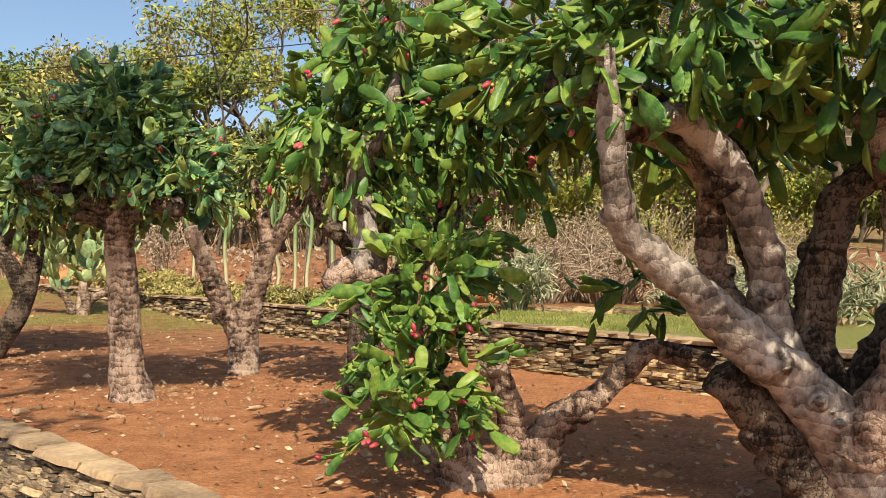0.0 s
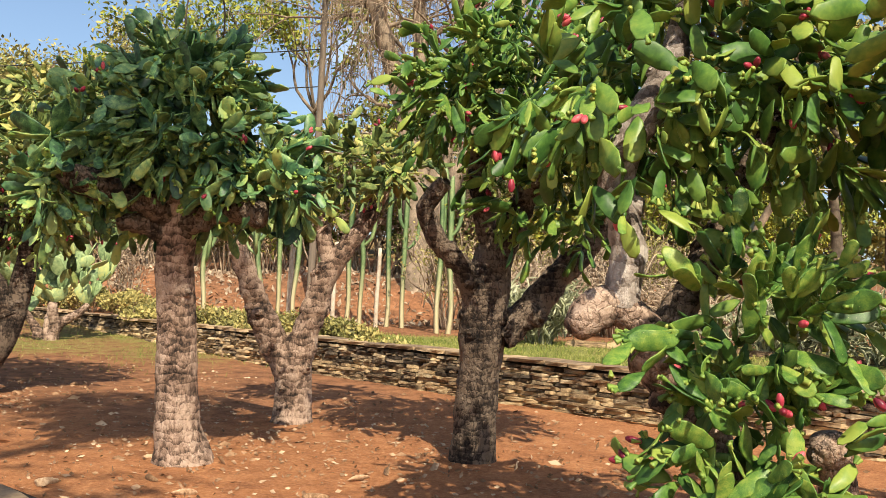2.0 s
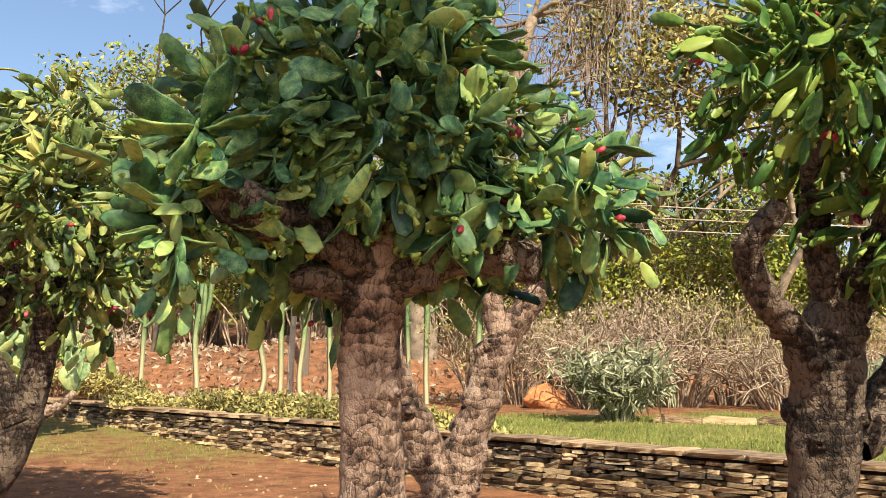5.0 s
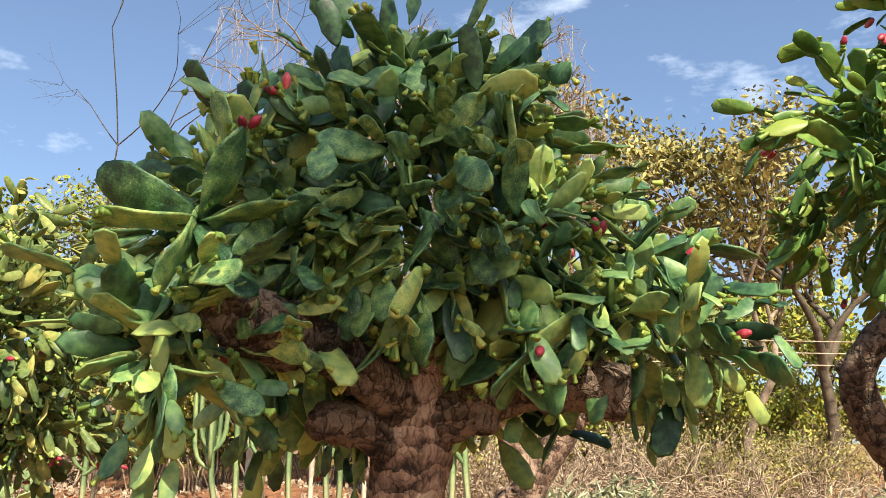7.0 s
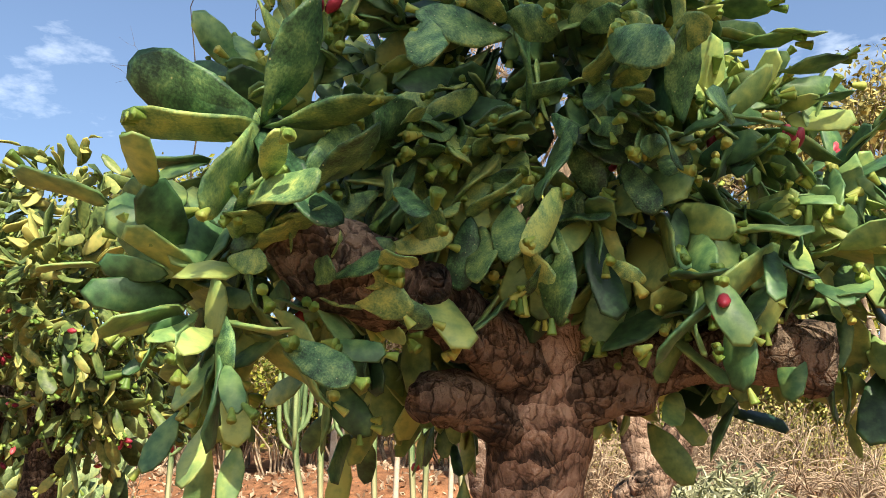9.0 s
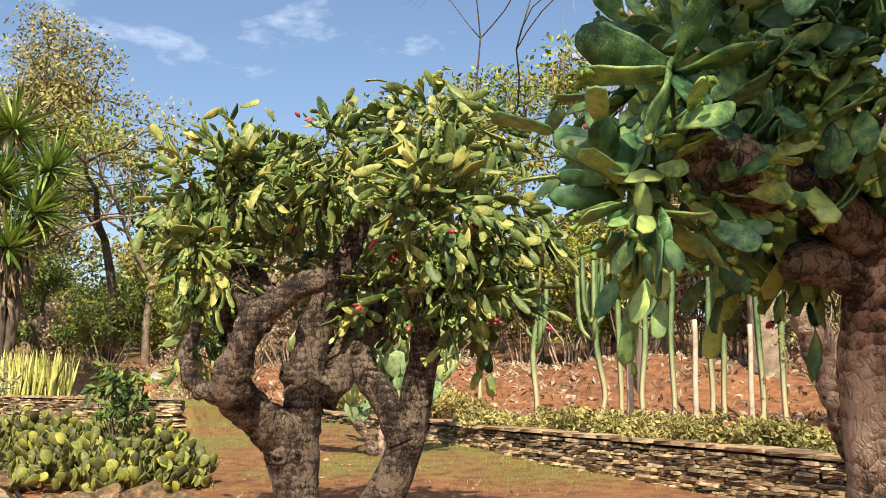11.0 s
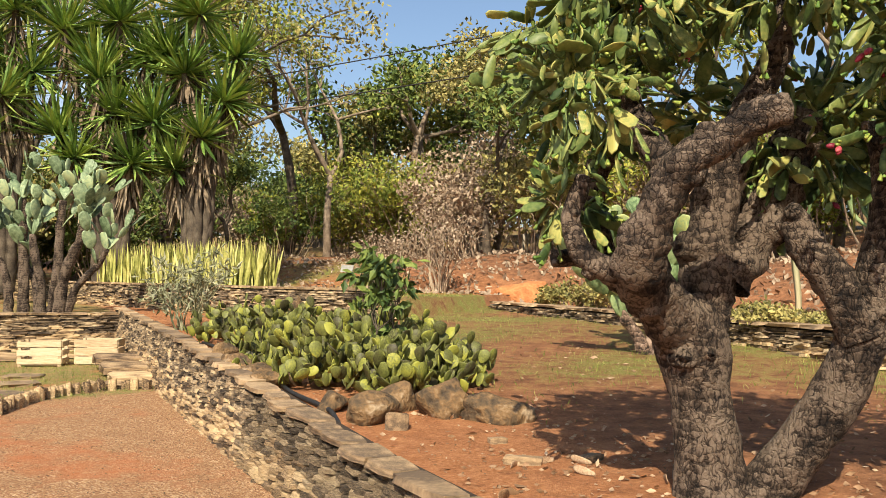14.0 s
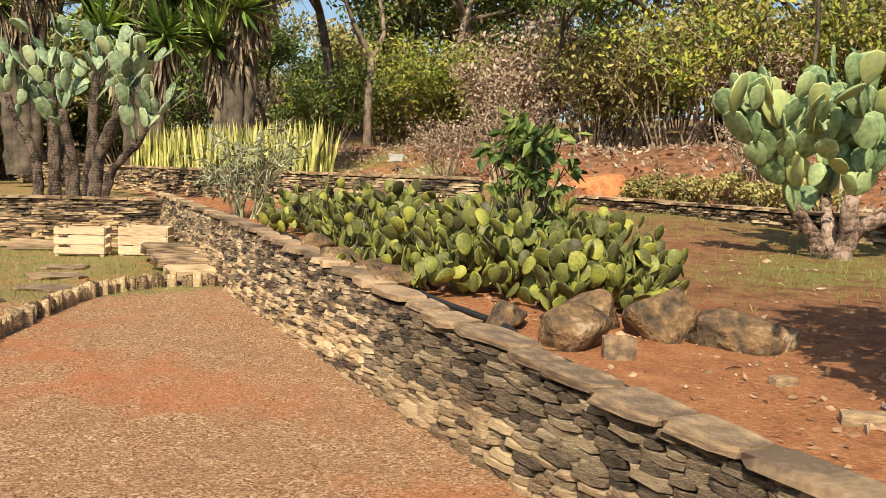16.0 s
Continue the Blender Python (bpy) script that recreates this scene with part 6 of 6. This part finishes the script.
s = Soup().add([(-19.1, 33.15, gz + 0.3), (-18.7, 33.15, gz + 0.3), (-18.7, 33.25, gz + 0.5), (-19.1, 33.25, gz + 0.5), (-19.1, 33.18, gz + 0.3), (-18.7, 33.18, gz + 0.3), (-18.7, 33.28, gz + 0.5), (-19.1, 33.28, gz + 0.5)], [(0, 1, 2, 3), (7, 6, 5, 4), (0, 4, 5, 1), (1, 5, 6, 2), (2, 6, 7, 3), (3, 7, 4, 0)])
part("board", s, M_SIGN, sg, smooth=False)
# fence at the wood's edge
for i in range(22):
    x = -34 + i * 2.0
    y = bank_y(x) + 10.2
    ob = placed("fence_post", POST, Matrix.Translation(on_ground(x, y)) @ Matrix.Diagonal((1.3, 1.3, 0.75, 1)), None)
    tagged(ob, "pale weathered fence post at the wood's edge", "post", "fence posts")

rf = random.Random(23)
dry_pads = [Soup().add(v, f).mesh("fallen_pad", M_LITTER) for v, f in PADS_FINE]
for i in range(26):
    c = ((-6.7, 13.3), (-7.1, 14.2), (-6.0, 13.0), (-3.4, 10.5), (-1.4, 10.8), (-0.6, 9.2))[i % 6]
    x, y = c[0] + rf.gauss(0, 0.35), c[1] + rf.gauss(0, 0.3)
    if (np.array([x, y]) - PO).dot(PN) < 0.45:
        continue
    ob = placed("fallen_pad", rf.choice(dry_pads), Matrix.Translation(on_ground(x, y, 0.012)) @ turned((rf.gauss(0, 1), rf.gauss(0, 1), 0.12), 1.57 + rf.gauss(0, 0.25)) @ Matrix.Diagonal((0.15, 0.15, 0.15, 1)), None)
    tagged(ob, "shrivelled straw-coloured cactus pad fallen on the earth", "fallen pad", "fallen pads under the trees")
step_stone = slab_mesh(random.Random(12), M_COPING, "stepping_stone")
for x, y, l, w, a in ((-14.9, 17.4, 0.55, 0.4, 0.3), (-15.6, 18.2, 0.6, 0.45, 1.0), (-16.2, 18.9, 0.5, 0.4, 0.6), (-14.7, 16.3, 0.5, 0.4, 0.2), (-16.8, 17.6, 0.6, 0.4, 0.9)):
    ob = placed("stepping_stone", step_stone, Matrix.Translation(on_ground(x, y, 0.012)) @ Matrix.Rotation(a, 4, "Z") @ Matrix.Diagonal((l, w, 0.04, 1)), None)
    tagged(ob, "flat pale stepping stone set in the grass", "stone", "stepping stones in the grass")

# ---- ground clutter ----
rl = random.Random(17)
litter = Soup()
for _ in range(5200):
    if rl.random() < 0.7:
        c = rl.choice(((-3.2, 11.2), (-2.7, 13.0), (-1.2, 11.5), (-6.1, 14.0), (-0.2, 8.8), (1.4, 8.6), (-6.8, 14.2)))
        x, y = c[0] + rl.gauss(0, 1.0), c[1] + rl.gauss(0, 1.0)
    else:
        s, u = rl.uniform(-10, 5), rl.uniform(0.4, 5)
        x, y = PO + PD * s + PN * u
    if (np.array([x, y]) - PO).dot(PN) < 0.45:
        continue
    litter.add(FLAT[0], FLAT[1], pose_pad(on_ground(x, y, 0.008), (rl.gauss(0, 1), rl.gauss(0, 1), rl.uniform(0, 0.25)), rl.choice((0, 1.57)) + rl.gauss(1.57, 0.4), rl.uniform(0.015, 0.06) * (2.2 if rl.random() < 0.05 else 1)))
tagged(part("leaf_litter", litter, M_LITTER, kind="stuff", smooth=False), "scattered dry leaves and chips on the red earth", "leaf litter")
pebbles = Soup()
ico = [(0, 0, 1), (0.9, 0, 0.2), (0.2, 0.9, 0), (-0.8, 0.3, 0.1), (-0.3, -0.9, 0.1), (0.5, -0.7, 0), (0, 0, -0.6)]
icf = [(0, 1, 2), (0, 2, 3), (0, 3, 4), (0, 4, 5), (0, 5, 1), (6, 2, 1), (6, 3, 2), (6, 4, 3), (6, 5, 4), (6, 1, 5)]
for _ in range(5000):
    s, u = rl.uniform(-6, 7), -rl.random() ** 0.8 * 4.5 - 0.12
    x, y = PO + PD * s + PN * u
    k = rl.uniform(0.003, 0.009)
    pebbles.add(ico, icf, Matrix.Translation(on_ground(x, y, 0.002)) @ Matrix.Rotation(rl.uniform(0, 6), 4, "Z") @ Matrix.Diagonal((k * 1.3, k, k * 0.7, 1)))
tagged(part("path_gravel", pebbles, M_ROCK, kind="stuff", smooth=False), "fine gravel strewn over the earth path", "gravel")
grass = Soup()
blade = np.array([(-0.05, 0, 0), (0.05, 0, 0), (0.02, 0.12, 0.7), (0, 0.3, 1)]), [(0, 1, 2), (0, 2, 3)]
tries = 0
while grass.n < 4 * 42000 and tries < 300000:
    tries += 1
    if rl.random() < 0.6:
        s, u = rl.uniform(-6, 18), rl.uniform(0.45, 9)
        x, y = PO + PD * s + PN * u
        if rl.random() < 0.35:
            x, y = rl.uniform(-6, 4), rl.uniform(15, 22)
    else:
        x, y = rl.uniform(-20, -13.5), rl.uniform(14, 21.5)
        if rl.random() < 0.55:
            continue
    if rl.random() > turf_at(x, y) ** 1.4 * 1.2:
        continue
    grass.add(blade[0], blade[1], pose_pad(on_ground(x, y, -0.005), (rl.gauss(0, 0.5), rl.gauss(0, 0.5), 1), rl.uniform(0, 6), rl.uniform(0.03, 0.075)))
tagged(part("grass", grass, M_GRASS, kind="stuff", smooth=False), "short patchy yellow-green grass", "grass")

tufts = Soup()
for _ in range(9000):
    x = rl.uniform(-30, 6)
    y = bank_y(x) + rl.uniform(-1.0, 8)
    tufts.add(FLAT[0], FLAT[1], pose_pad(on_ground(x, y, -0.01), (rl.gauss(0, 0.9), rl.gauss(0, 0.9), rl.uniform(0.1, 1)), rl.uniform(0, 6), rl.uniform(0.08, 0.24)))
tagged(part("dry_undergrowth", tufts, M_DRY, kind="stuff", smooth=False), "dry brown leaves and weeds on the red bank", "undergrowth")

# tall tree behind the path
rh = random.Random(601)
sh = empty("shade_tree", (-5.6, 0.6, PATH_Z), "tall tree beside the path with a small loose crown", "tree")
ws, es = Soup(), []
tube(ws, [(-5.6, 0.6, PATH_Z - 0.2, 0.18), (-5.2, 1.2, 2.5, 0.14), (-3.9, 2.4, 5.6, 0.11), (-1.9, 3.7, 8.2, 0.08)], 10, 0.1, 2, 0.3)
for _ in range(8):
    fork(rh, ws, np.array((-1.8, 3.8, 8.2)), np.array([rh.gauss(0.2, 0.7), rh.gauss(0, 0.7), 0.7]), 0.75, 0.045, 2, es, 0.5)
for _ in range(4):
    fork(rh, ws, np.array((-3.9, 2.4, 5.6)), np.array([1.6 + rh.gauss(0, 0.4), 0.2 + rh.gauss(0, 0.4), 1.0]), 1.2, 0.05, 2, es, 0.4)
part("trunk", ws, M_DARKBARK, sh)
lv = Soup()
leafy(rh, lv, es, 17, 0.5, (0.12, 0.24))
part("crown", lv, M_LEAF, sh, smooth=False)
